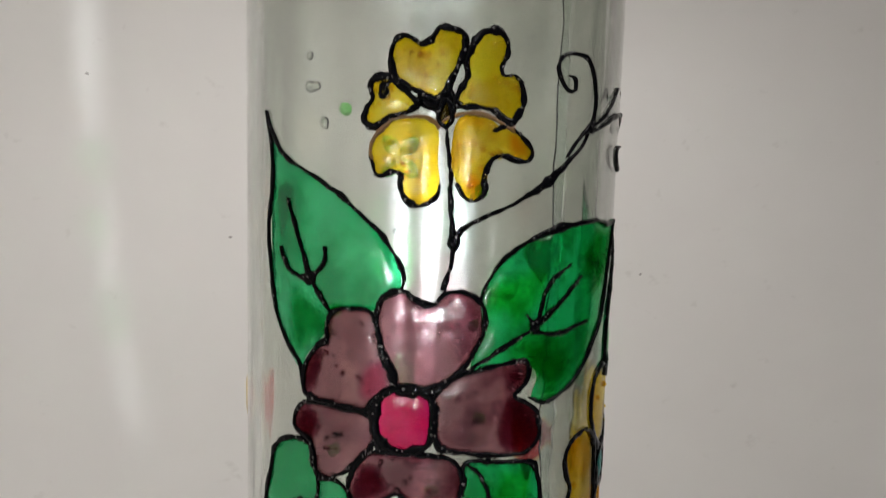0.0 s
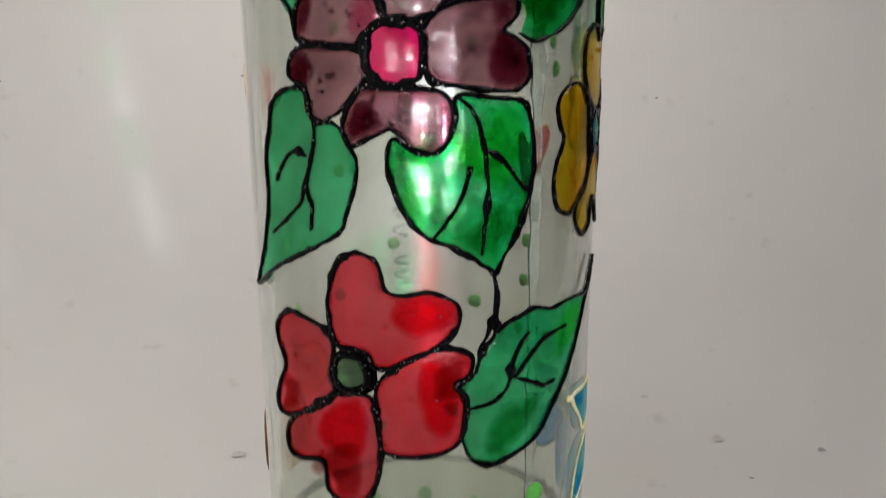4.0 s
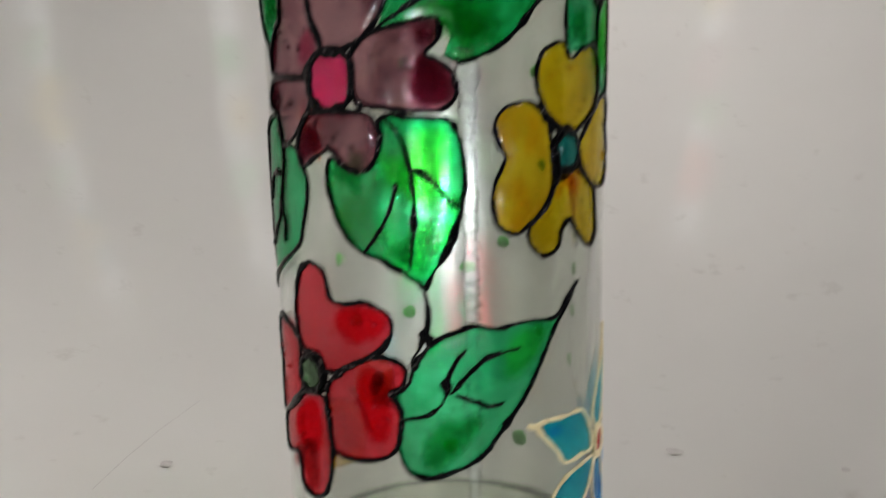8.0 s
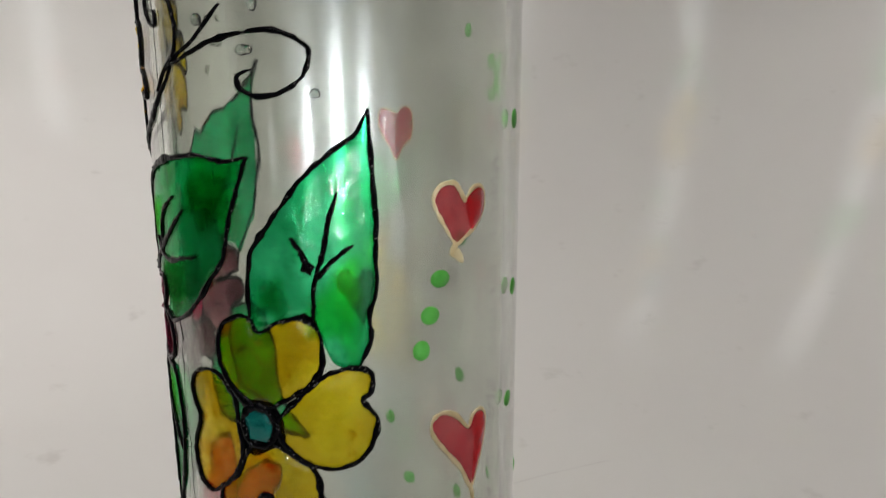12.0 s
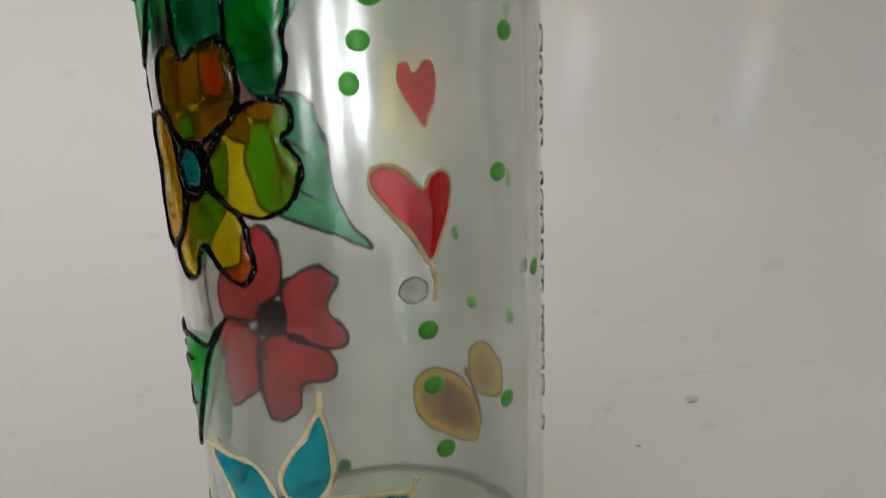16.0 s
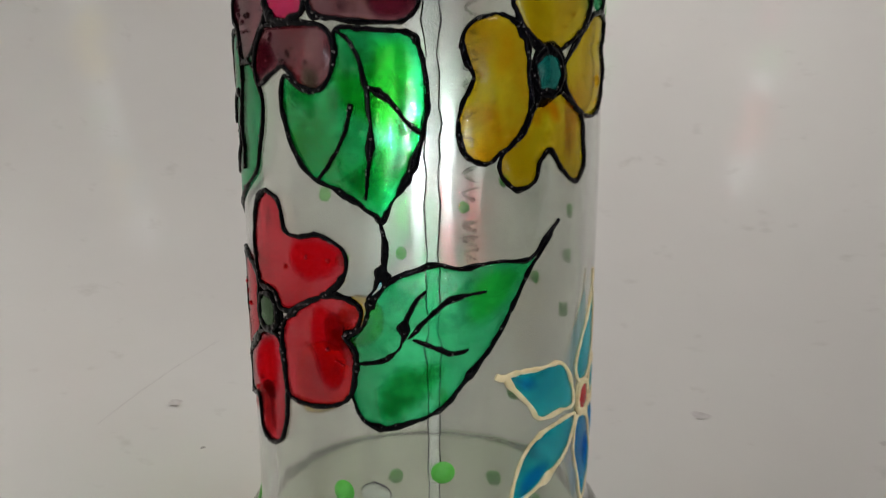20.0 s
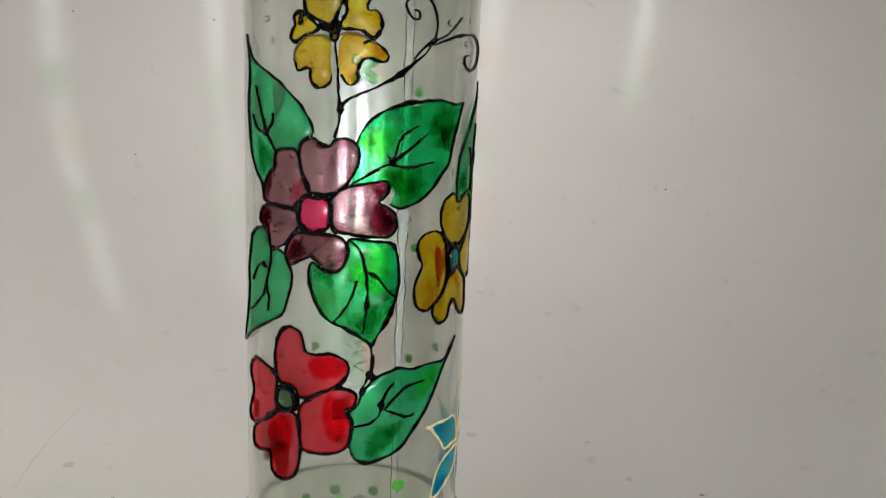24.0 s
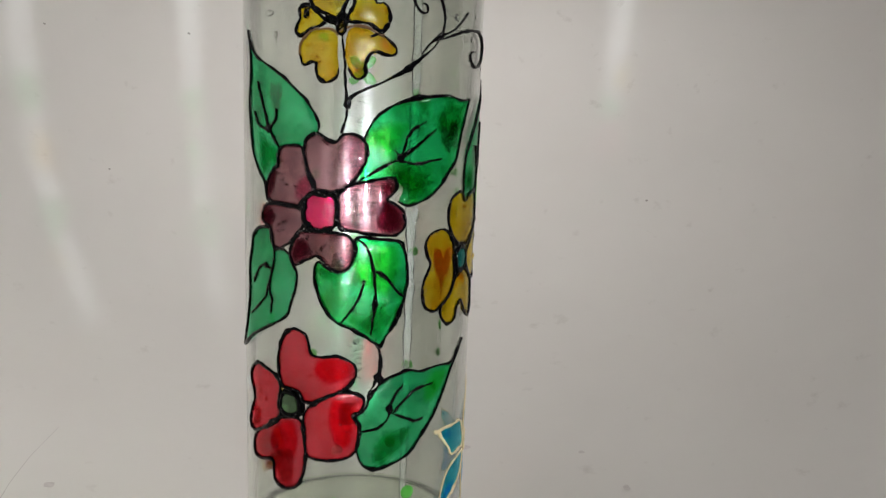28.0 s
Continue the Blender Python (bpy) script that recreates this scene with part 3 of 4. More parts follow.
def heart(label, shape, tail, shade=None, width=1.0, mat=None, line=GOLD):
    bm = bmesh.new()
    bead(bm, shape, width * 0.8, True, height=0.18, lift=0.12, knobs=0.0)
    if tail:
        bead(bm, tail, width * 0.8, False, height=0.2, lift=0.12, knobs=0.0)
    ob = mesh_part("painted_heart", bm, line, bottle, label)
    bm = bmesh.new()
    pool(bm, shape, 0.3)
    mesh_part("heart_fill", bm, mat or HEART, ob)
    if shade:
        bm = bmesh.new()
        pool(bm, shade, 0.2, lift=0.40)
        mesh_part("heart_shade", bm, RED, ob, "deeper red second coat")


def tendril(points, width=0.8, knots=()):
    bm = bmesh.new()
    bead(bm, points, width, False, ends=0.5, knots=knots)
    mesh_part("tendril", bm, LEAD, bottle, "thin black relief-paint tendril")


def glass_flaw(deg, z, wide, tall):
    """A lens-shaped lump of glass on the bottle's side."""
    bm = bmesh.new()
    turn = Matrix.Rotation(radians(deg), 4, "Z")
    m = turn @ Matrix.Translation((side_radius(z) * MM - 0.0002, 0, z * MM)) @ Matrix.Diagonal((0.0006, wide * MM, tall * MM, 1))
    bmesh.ops.create_icosphere(bm, subdivisions=3, radius=0.5, matrix=m)
    for v in bm.verts:
        v.co += v.normal * 0.0002 * noise.noise(v.co * 900)
    ob = mesh_part("glass_flaw", bm, GLASS_OUT, bottle, "clear raised bubble in the glass")
    ob.visible_shadow = False


def dot(deg, z, size=2.0, mat=DOT):
    bm = bmesh.new()
    k = random.uniform(0.9, 1.12)
    pts = [(deg + size * k * math.cos(a) / WIDE, z + size / k * math.sin(a)) for a in [2 * math.pi * i / 7 for i in range(7)]]
    pool(bm, pts, 0.25, steps=3, grid=1.3)
    mesh_part("painted_dot", bm, mat, bottle, "round green painted dot")


# ---- paintings on the bottle: outlines as (degrees round, millimetres up) ----
flower('yellow five-petalled flower in glass paint with black and brown relief outlines', [
    ([(-115.3, 189.1), (-116.8, 191.9), (-116.3, 194), (-113.3, 195.7), (-109.5, 194.4), (-107.1, 195), (-104.9, 196.9), (-102.2, 196.9), (-99.3, 196.3), (-98.3, 195), (-99.3, 192.4), (-101.1, 189.6), (-102.8, 187.3), (-105, 185.9), (-108.8, 186.7), (-112.7, 188)], YELLOW),
    ([(-97.7, 189.7), (-97.9, 192), (-96.7, 194.4), (-94.6, 196.4), (-91.3, 197.1), (-88.5, 196.2), (-87.4, 193.9), (-89, 191.4), (-88.3, 190.1), (-85.4, 190.2), (-83, 188.3), (-82.6, 186), (-84.1, 183.7), (-86.4, 182.8), (-91.2, 184.4), (-95.8, 184.9), (-98.9, 184.8), (-100.5, 185.8), (-99.3, 187.6)], YELLOW),
    ([(-115.6, 188.6), (-119, 189.3), (-121.8, 188.1), (-121.2, 185.9), (-122.7, 184.1), (-123.3, 182.3), (-120.6, 181.3), (-116.7, 182.7), (-112.8, 183.8), (-109.8, 184.9), (-111.7, 186.4)], YELLOW),
    ([(-120.2, 179.9), (-117.9, 181.5), (-114.7, 182.5), (-110.3, 182.8), (-106.2, 182.4), (-104.4, 180.7), (-104.4, 175.9), (-103.8, 172.5), (-105.3, 170.2), (-109.1, 169.1), (-112.3, 170), (-113.7, 172.3), (-113.6, 173.9), (-116.1, 174.4), (-119, 173.7), (-121.2, 175.5), (-121.7, 178.1)], AMBER),
    ([(-100.5, 181.6), (-99, 183.2), (-95.8, 183.7), (-91.8, 183.2), (-88.4, 181.9), (-84.8, 181.6), (-81.8, 179.9), (-79.6, 178.1), (-80.6, 176.8), (-83.7, 176.8), (-88, 177.4), (-90.7, 176.5), (-92.1, 174.9), (-92.7, 172.9), (-92.7, 171.3), (-94.9, 170.1), (-97.4, 170.8), (-99.6, 172.8), (-101.2, 176), (-101, 179.2)], AMBER),
], ([(-102.9, 185.7), (-101.3, 184.4), (-101.2, 182.6), (-102.7, 181.6), (-104.3, 182.3), (-104.4, 184.3)], YELLOW), width=1.0, eye_width=0.75, bubbles=12, bare=(3, 4), rims=[
    ([(-104.4, 181.2), (-106.2, 182.6), (-110.3, 183), (-114.7, 182.7), (-117.9, 181.6), (-120.2, 179.9), (-121.7, 178.1), (-121.4, 175.8)], BROWN, 0.75),
    ([(-121.6, 176.6), (-120.6, 174.6), (-119, 173.5), (-116.1, 174.3), (-113.6, 173.9), (-113.8, 172), (-112.3, 169.8), (-109.1, 168.9), (-105.3, 170), (-103.6, 172.5)], LEAD, 0.75),
    ([(-103.7, 182.2), (-100.3, 183.4), (-95.8, 183.9), (-91.2, 183.3), (-87.4, 182), (-84.8, 181.6)], BROWN, 0.75),
    ([(-85.4, 181.8), (-81.8, 180), (-79.4, 178.1), (-80.6, 176.6), (-83.7, 176.6), (-88, 177.3), (-90.7, 176.4), (-92.2, 174.8), (-92.6, 172.9), (-92.6, 171.2), (-94.9, 169.9), (-97.4, 170.6), (-99.8, 172.7)], LEAD, 0.8),
    ([(-83.6, 185), (-85.2, 182.7), (-88.3, 181.8), (-90.7, 181.4)], LEAD, 0.85),
    ([(-116.6, 188.6), (-118.4, 187.7), (-118.2, 186.6), (-119.6, 186.2)], LEAD, 1.2),
], blot=[(-110, 187.6), (-106, 186.4), (-102.5, 187.8), (-99.8, 186), (-100.5, 183.9), (-104.2, 182.2), (-105.5, 183.8), (-109, 184.6)],
       coats=[([(-87.0, 181.4), (-84.6, 181.2), (-82.0, 179.6), (-80.2, 178.2), (-81.0, 177.3), (-83.9, 177.3), (-86.4, 177.8), (-87.6, 179.6)], ORANGE),
    ([(-86.4, 181.0), (-84.2, 180.9), (-82.2, 179.3), (-83.2, 178.3), (-85.6, 178.6)], ORANGE),
    ([(-97.6, 173.6), (-95.6, 174.6), (-93.4, 173.6), (-93.1, 171.4), (-95, 170.5), (-97.0, 171.2)], ORANGE),
    ([(-98.8, 182.8), (-95.6, 183.2), (-91.8, 182.7), (-91.9, 181.2), (-95.6, 181.6), (-98.6, 181.1)], ORANGE),
    ([(-120.8, 178.6), (-119.2, 180.2), (-116.8, 181.2), (-117.0, 179.4), (-119.2, 177.4), (-120.8, 176.2)], ORANGE),
    ([(-122.6, 183.6), (-121.6, 185.6), (-119.8, 184.6), (-120.6, 182.2), (-122.2, 182.2)], ORANGE)])
flower('mauve five-petalled flower with a magenta eye and black outlines', [
    ([(-115.8, 154.6), (-112.2, 155.1), (-109.2, 153.8), (-104.8, 153), (-101.3, 154.9), (-96.9, 155.1), (-92.7, 153.5), (-90.9, 150.3), (-92.7, 146.5), (-96.3, 142.8), (-102.1, 140), (-107.9, 139), (-113.1, 139.3), (-115.4, 142.5), (-118.3, 147.1), (-119, 151.2), (-118, 153.6)], MAUVE),
    ([(-133.3, 148.7), (-131.6, 151.1), (-125.7, 151.9), (-121, 151.6), (-118.9, 148.9), (-117, 143.4), (-113.8, 139.3), (-119, 137.2), (-122.1, 135.2), (-129.5, 135.6), (-136.8, 135.9), (-140.8, 137), (-140.8, 140.9), (-136.9, 144.6), (-133.2, 146.3)], MAUVE),
    ([(-103.4, 138.2), (-97.7, 141.4), (-91.7, 142.3), (-83.7, 143.3), (-78.5, 143.3), (-77.9, 140.4), (-81.6, 137.7), (-78, 136.4), (-73.9, 133.9), (-73.6, 129.9), (-78.1, 127.8), (-87.6, 127.9), (-97, 128.7), (-102.3, 129.7), (-103.5, 133.5)], MAUVE),
    ([(-139.7, 135.2), (-129.5, 134.9), (-122.1, 134.7), (-118.9, 133), (-119.6, 129.6), (-122.7, 127.5), (-127.5, 124.2), (-134.6, 122.5), (-137.6, 124.6), (-138.6, 128.4), (-144, 130.3), (-144, 132.8)], MAUVE),
    ([(-119.7, 128.1), (-112.5, 128.2), (-105.6, 128.2), (-98.6, 127.3), (-95.9, 124.8), (-96.5, 120.5), (-100.1, 117.5), (-104.7, 117.6), (-109.4, 120), (-112.6, 121.4), (-116.6, 120.4), (-124.1, 118.7), (-126.6, 121.6), (-124.8, 125.1)], MAUVE),
], ([(-116.8, 138.3), (-111.6, 138.9), (-106.4, 138.6), (-103.7, 136.7), (-103.9, 132.5), (-105.3, 129.7), (-110.4, 128.6), (-115, 128.9), (-118.4, 130.6), (-119.4, 134.4)], PINK), eye_width=1.3, bubbles=12, coats=[([(-84.6, 137.4), (-80.8, 137.6), (-78, 136.2), (-74.2, 133.8), (-73.8, 130.0), (-78.1, 128.0), (-84.2, 128.2), (-87.0, 131.6)], PLUM),
    ([(-86.2, 142.7), (-83.5, 143.1), (-78.8, 143.1), (-78.2, 140.6), (-81.8, 138.0), (-84.8, 139.4)], PLUM),
    ([(-143.7, 132.7), (-143.6, 130.5), (-138.4, 128.4), (-135.6, 129.8), (-135.0, 132.6), (-138.6, 134.8)], PLUM),
    ([(-124.6, 124.8), (-126.2, 121.8), (-124.0, 119.1), (-117.0, 120.8), (-114.6, 122.6), (-117.6, 125.6), (-121.6, 126.6)], PLUM),
    ([(-116.2, 144.2), (-119.6, 144.0), (-123.2, 141.6), (-124.2, 138.2), (-121.4, 136.4), (-115.2, 138.8)], ROSE),
    ([(-140.3, 137.4), (-140.4, 140.7), (-136.8, 144.2), (-134.0, 144.4), (-135.2, 140.2), (-137.0, 137.0)], PLUM)])
flower('red four-petalled poppy with a green eye and black outlines', [
    ([(-130.1, 83.1), (-133.3, 88.4), (-132.1, 95.1), (-128.7, 98.8), (-123.5, 100.2), (-117.6, 98.6), (-115.3, 93.9), (-109.9, 92.8), (-102.2, 93.4), (-95.4, 91.5), (-93.8, 89.1), (-96.3, 85.6), (-103, 82.6), (-111.7, 80.2), (-118.6, 79.4), (-121.6, 82.3)], RED),
    ([(-116.6, 77.6), (-109.8, 80.8), (-100.1, 83.2), (-93.2, 82.7), (-90.1, 81.1), (-91, 78.1), (-95, 76.4), (-91.9, 73.8), (-92.2, 70.1), (-93.7, 65.9), (-99.7, 63.6), (-109.6, 63), (-116.6, 64.1), (-118.6, 70.2), (-118.6, 75.1)], RED),
    ([(-131.4, 73.8), (-121.7, 74.4), (-118.6, 71.4), (-117.6, 64), (-118.6, 59), (-121.8, 54.4), (-129.4, 52.9), (-135.8, 54.5), (-137.6, 60), (-148.9, 59.2), (-153.9, 61.1), (-151.8, 66), (-139.9, 70.6)], RED),
    ([(-132.3, 84.2), (-139.4, 86.8), (-149, 87.9), (-156, 85.4), (-157, 82.1), (-152.9, 77.4), (-156.9, 73.1), (-159.3, 68.9), (-155.4, 66.8), (-144, 68.9), (-132.5, 73.7), (-132.9, 78)], RED),
], ([(-130.1, 80.7), (-125.8, 81.5), (-121.6, 79.9), (-121.2, 76.8), (-124.2, 75.1), (-129.1, 75.2), (-131.7, 77.5)], EYE_OLIVE), eye_width=1.5, blot=[(-131.4, 81.5), (-125.6, 83.3), (-119.3, 80.8), (-118.4, 76.1), (-123.6, 74.2), (-130.9, 73.4), (-134.8, 77.2)], coats=[([(-112.2, 92.2), (-105.8, 93.0), (-98.6, 92.6), (-94.9, 90.2), (-98.7, 86.6), (-107.6, 85.1), (-114.0, 88.1)], SCARLET),
    ([(-105.2, 81.0), (-101.2, 81.6), (-95.1, 78.6), (-94.2, 70.7), (-97.8, 66.6), (-103.7, 68.0), (-106.8, 74.8)], SCARLET),
    ([(-132.7, 72.5), (-123.2, 73.2), (-120.8, 67.6), (-123.9, 61.7), (-134.7, 62.2), (-139.8, 66.2)], SCARLET),
    ([(-130.6, 64.7), (-125.3, 65.0), (-123.6, 63.4), (-123.0, 59.3), (-123.6, 56.6), (-125.3, 54.0), (-129.5, 53.2), (-133.0, 54.1), (-134.0, 57.1), (-140.2, 56.7), (-143.0, 57.7), (-141.8, 60.4), (-135.3, 63.0)], MAROON),
    ([(-101.2, 79.4), (-98.5, 80.7), (-94.6, 81.6), (-91.9, 81.4), (-90.6, 80.8), (-91.0, 79.6), (-92.6, 78.9), (-91.3, 77.9), (-91.5, 76.4), (-92.1, 74.7), (-94.5, 73.8), (-98.4, 73.5), (-101.2, 74.0), (-102.0, 76.4), (-102.0, 78.4)], MAROON),
    ([(-145.8, 74.2), (-148.7, 75.3), (-152.5, 75.7), (-155.3, 74.7), (-155.7, 73.4), (-154.1, 71.5), (-155.7, 69.8), (-156.6, 68.1), (-155.1, 67.3), (-150.5, 68.1), (-145.9, 70.0), (-146.1, 71.7)], MAROON)])
flower('yellow four-petalled flower with a teal eye and black outlines', [
    ([(-41.2, 124.7), (-47.7, 129.9), (-48.6, 134), (-46.3, 138), (-40.3, 139.8), (-36.8, 139.4), (-34.5, 137.2), (-28.1, 139.3), (-21.5, 140.1), (-17.9, 137.9), (-17.3, 131.4), (-22, 127.6), (-28.8, 125.1), (-33.8, 123.7)], YELLOW),
    ([(-43.8, 124.9), (-48.6, 128.4), (-53.5, 129.2), (-59.2, 127.8), (-62.2, 125.3), (-61.3, 122.2), (-59.1, 119), (-62.4, 114.8), (-63.1, 110.6), (-61, 106.7), (-55.2, 105.4), (-50.9, 107.3), (-45.5, 110.1), (-42.2, 115.2), (-43.2, 120.1)], AMBER),
    ([(-38, 117), (-31.2, 116.8), (-21.3, 113.2), (-18.9, 108.3), (-18.3, 104.2), (-23, 101.6), (-29.7, 103.9), (-34.7, 107.1), (-38.6, 105.6), (-40.6, 102), (-46.1, 100.9), (-50.7, 102.9), (-51.5, 106.3), (-45.6, 109.6), (-41.8, 113.6)], YELLOW),
    ([(-29.2, 122.3), (-21, 127.6), (-14.2, 130.5), (-7.9, 131.2), (-4, 129.9), (-4.2, 126.9), (-6.2, 125.1), (-2.4, 121.4), (-4.7, 116.5), (-9.7, 113.6), (-16.9, 113), (-23.5, 114.3), (-28.1, 116.7), (-30.9, 120.4)], YELLOW),
], ([(-39, 123.3), (-35.2, 123.6), (-32, 122), (-31.3, 118.9), (-34.3, 116.8), (-38.1, 116.6), (-40.5, 118.4), (-41.2, 121.4)], EYE_TEAL), eye_width=1.5, blot=[(-39.8, 124.3), (-34.5, 125.4), (-29.8, 122.9), (-28.4, 118.2), (-33.6, 115.8), (-39.1, 114.4), (-42.8, 117.4), (-42.2, 121.7)], coats=[([(-50.6, 113.7), (-52.5, 115.1), (-54.5, 115.4), (-56.8, 114.9), (-58.0, 113.9), (-57.6, 112.6), (-56.7, 111.4), (-58.0, 109.7), (-58.3, 108.0), (-57.5, 106.4), (-55.2, 105.9), (-53.4, 106.7), (-51.3, 107.8), (-50.0, 109.8), (-50.4, 111.8)], GINGER),
    ([(-46.9, 126.6), (-48.8, 128.0), (-50.8, 128.3), (-53.1, 127.7), (-54.3, 126.7), (-53.9, 125.5), (-53.0, 124.2), (-54.4, 122.5), (-54.6, 120.8), (-53.8, 119.3), (-51.5, 118.8), (-49.8, 119.5), (-47.6, 120.6), (-46.3, 122.7), (-46.7, 124.6)], GINGER),
    # this orange stands in for the red poppy showing through from behind
    ([(-37.9, 116.6), (-35.5, 116.5), (-32.0, 115.2), (-31.2, 113.5), (-31.0, 112.1), (-32.6, 111.2), (-35.0, 112.0), (-36.7, 113.1), (-38.1, 112.6), (-38.8, 111.3), (-40.7, 110.9), (-42.3, 111.6), (-42.6, 112.8), (-40.5, 114.0), (-39.2, 115.4)], ORANGE)])
flower("blue six-petalled flower with cream-gold outlines and a red eye", [
    ([(-15.5, 63.6), (-18, 66.9), (-14.7, 71.1), (-9.3, 75.3), (-4.2, 80), (-1.9, 74.9), (-1.7, 69.6), (-4.5, 65.3), (-9.1, 63.3)], BLUE),
    ([(-5.3, 59.9), (-4.3, 63.5), (-1.3, 64.4), (6.4, 64.7), (18.1, 64.3), (17.5, 61.5), (11.1, 59), (1, 57.9), (-5.4, 58)], BLUE),
    ([(-6.1, 56), (0.9, 56.8), (9.2, 56.2), (14.5, 52.7), (15.7, 47.1), (16.5, 43.6), (7.6, 45.4), (0.6, 48.5), (-1.8, 52.1)], BLUE_DEEP),
    ([(-16.4, 55.9), (-11.2, 56.4), (-6.2, 54.8), (-1.2, 50.1), (0.2, 44.2), (-8.5, 38.1), (-14, 44.4), (-17.8, 50.3)], BLUE_DEEP),
    ([(-18.4, 57.6), (-19.4, 54.2), (-23.6, 50.7), (-33.3, 47.5), (-45.3, 44.7), (-45.1, 49.1), (-41.1, 54.1), (-33.3, 56.9)], BLUE),
    ([(-19.3, 59.7), (-26.8, 59.6), (-36, 59.5), (-40.3, 62.5), (-48.3, 68.4), (-35.9, 68.9), (-27, 68.7), (-21.1, 64.7)], BLUE),
], ([(-11.6, 62.7), (-8, 61.9), (-7.1, 59.5), (-8.9, 57.4), (-12.2, 56.9), (-15.4, 57.9), (-16.3, 60.2), (-14.9, 62.3)], EYE_RED), GOLD, 0.9, [
    [(-4.2, 80), (-3.7, 82), (-3.4, 84)],
    [(18.1, 64.3), (20, 65.2), (21.2, 67.2)],
    [(16.5, 43.6), (17.5, 42.4), (18, 41.1)],
    [(-8.5, 38.1), (-7.7, 36.6), (-7.9, 34.3)],
    [(-45.3, 44.7), (-47.6, 44.4), (-49.4, 43.7)],
    [(-48.3, 68.4), (-50.6, 68.5), (-52, 69)],
], 1.3, [(-11.6, 63.2), (-7.0, 62.5), (-5.3, 59.4), (-7.7, 56.4), (-12.4, 55.6), (-15.8, 57.7), (-17.0, 60.3), (-15.7, 62.9)], coats=[([(-31.4, 51.4), (-31.9, 49.7), (-34.0, 48.0), (-38.8, 46.4), (-44.8, 45.0), (-44.7, 47.2), (-42.7, 49.7), (-38.8, 51.1)], COBALT),
    ([(-37.4, 65.2), (-40.0, 65.1), (-43.2, 65.1), (-44.8, 66.1), (-47.6, 68.2), (-43.2, 68.4), (-40.1, 68.3), (-38.0, 66.9)], COBALT),
    ([(-5.7, 55.8), (-2.2, 56.2), (2.0, 55.9), (4.6, 54.2), (5.2, 51.4), (5.6, 49.6), (1.2, 50.5), (-2.3, 52.1), (-3.5, 53.9)], COBALT),
    ([(-10.0, 51.4), (-6.9, 51.7), (-3.9, 50.7), (-0.9, 47.9), (-0.1, 44.3), (-5.3, 40.7), (-8.6, 44.5), (-10.9, 48.0)], COBALT),
    ([(10.4, 62.8), (10.7, 63.9), (11.6, 64.2), (13.9, 64.3), (17.4, 64.2), (17.2, 63.3), (15.3, 62.6), (12.3, 62.2), (10.4, 62.3)], COBALT)])
leaf('pale green pointed leaf with black outline and veins', [(-157.6, 184.1), (-152.5, 178.7), (-144.5, 175.3), (-133.7, 172.1), (-126.2, 168.5), (-119.9, 165), (-116.1, 161.9), (-113.3, 158.3), (-113.2, 154.8), (-116.1, 154.1), (-119.5, 151.7), (-125.7, 151.9), (-131.6, 151.1), (-134.2, 147.2), (-139.9, 143.4), (-143, 140.7), (-148.9, 145.1), (-152.9, 148.7), (-154.4, 154.6), (-155.3, 164.5), (-154.4, 174.3)], LEAF, [
    [(-158.2, 184.4), (-155.1, 179.2), (-154.4, 172.4), (-156.6, 164.4), (-155.3, 157.5), (-153.5, 151.7), (-148.9, 146.1), (-143, 141.7), (-141.4, 137.9)],
    [(-157.9, 184.3), (-150.4, 177.4), (-135.5, 172.5), (-126.2, 168.5), (-118.4, 164.1), (-114.6, 160.6), (-112.3, 157.4), (-113.2, 155)],
], [
    ([(-150.3, 161.2), (-146.5, 157.5), (-139.1, 156.4), (-134.4, 159), (-134.1, 161.8)], (0.5,)),
    ([(-147.4, 169.5), (-144.3, 164.8), (-141.1, 160.1), (-138.7, 156.4), (-135.2, 153.3), (-132.5, 151.1)], ()),
], coats=[([(-148.5, 158.8), (-146.5, 156.7), (-143.3, 155.3), (-139.0, 154.0), (-136.0, 152.6), (-133.5, 151.2), (-131.9, 150.0), (-130.8, 148.5), (-130.8, 147.1), (-131.9, 146.8), (-133.3, 145.9), (-135.8, 146.0), (-138.1, 145.6), (-139.2, 144.1), (-141.5, 142.6), (-142.7, 141.5), (-145.1, 143.2), (-146.7, 144.7), (-147.3, 147.0), (-147.6, 151.0), (-147.3, 154.9)], DEEP_GREEN)])
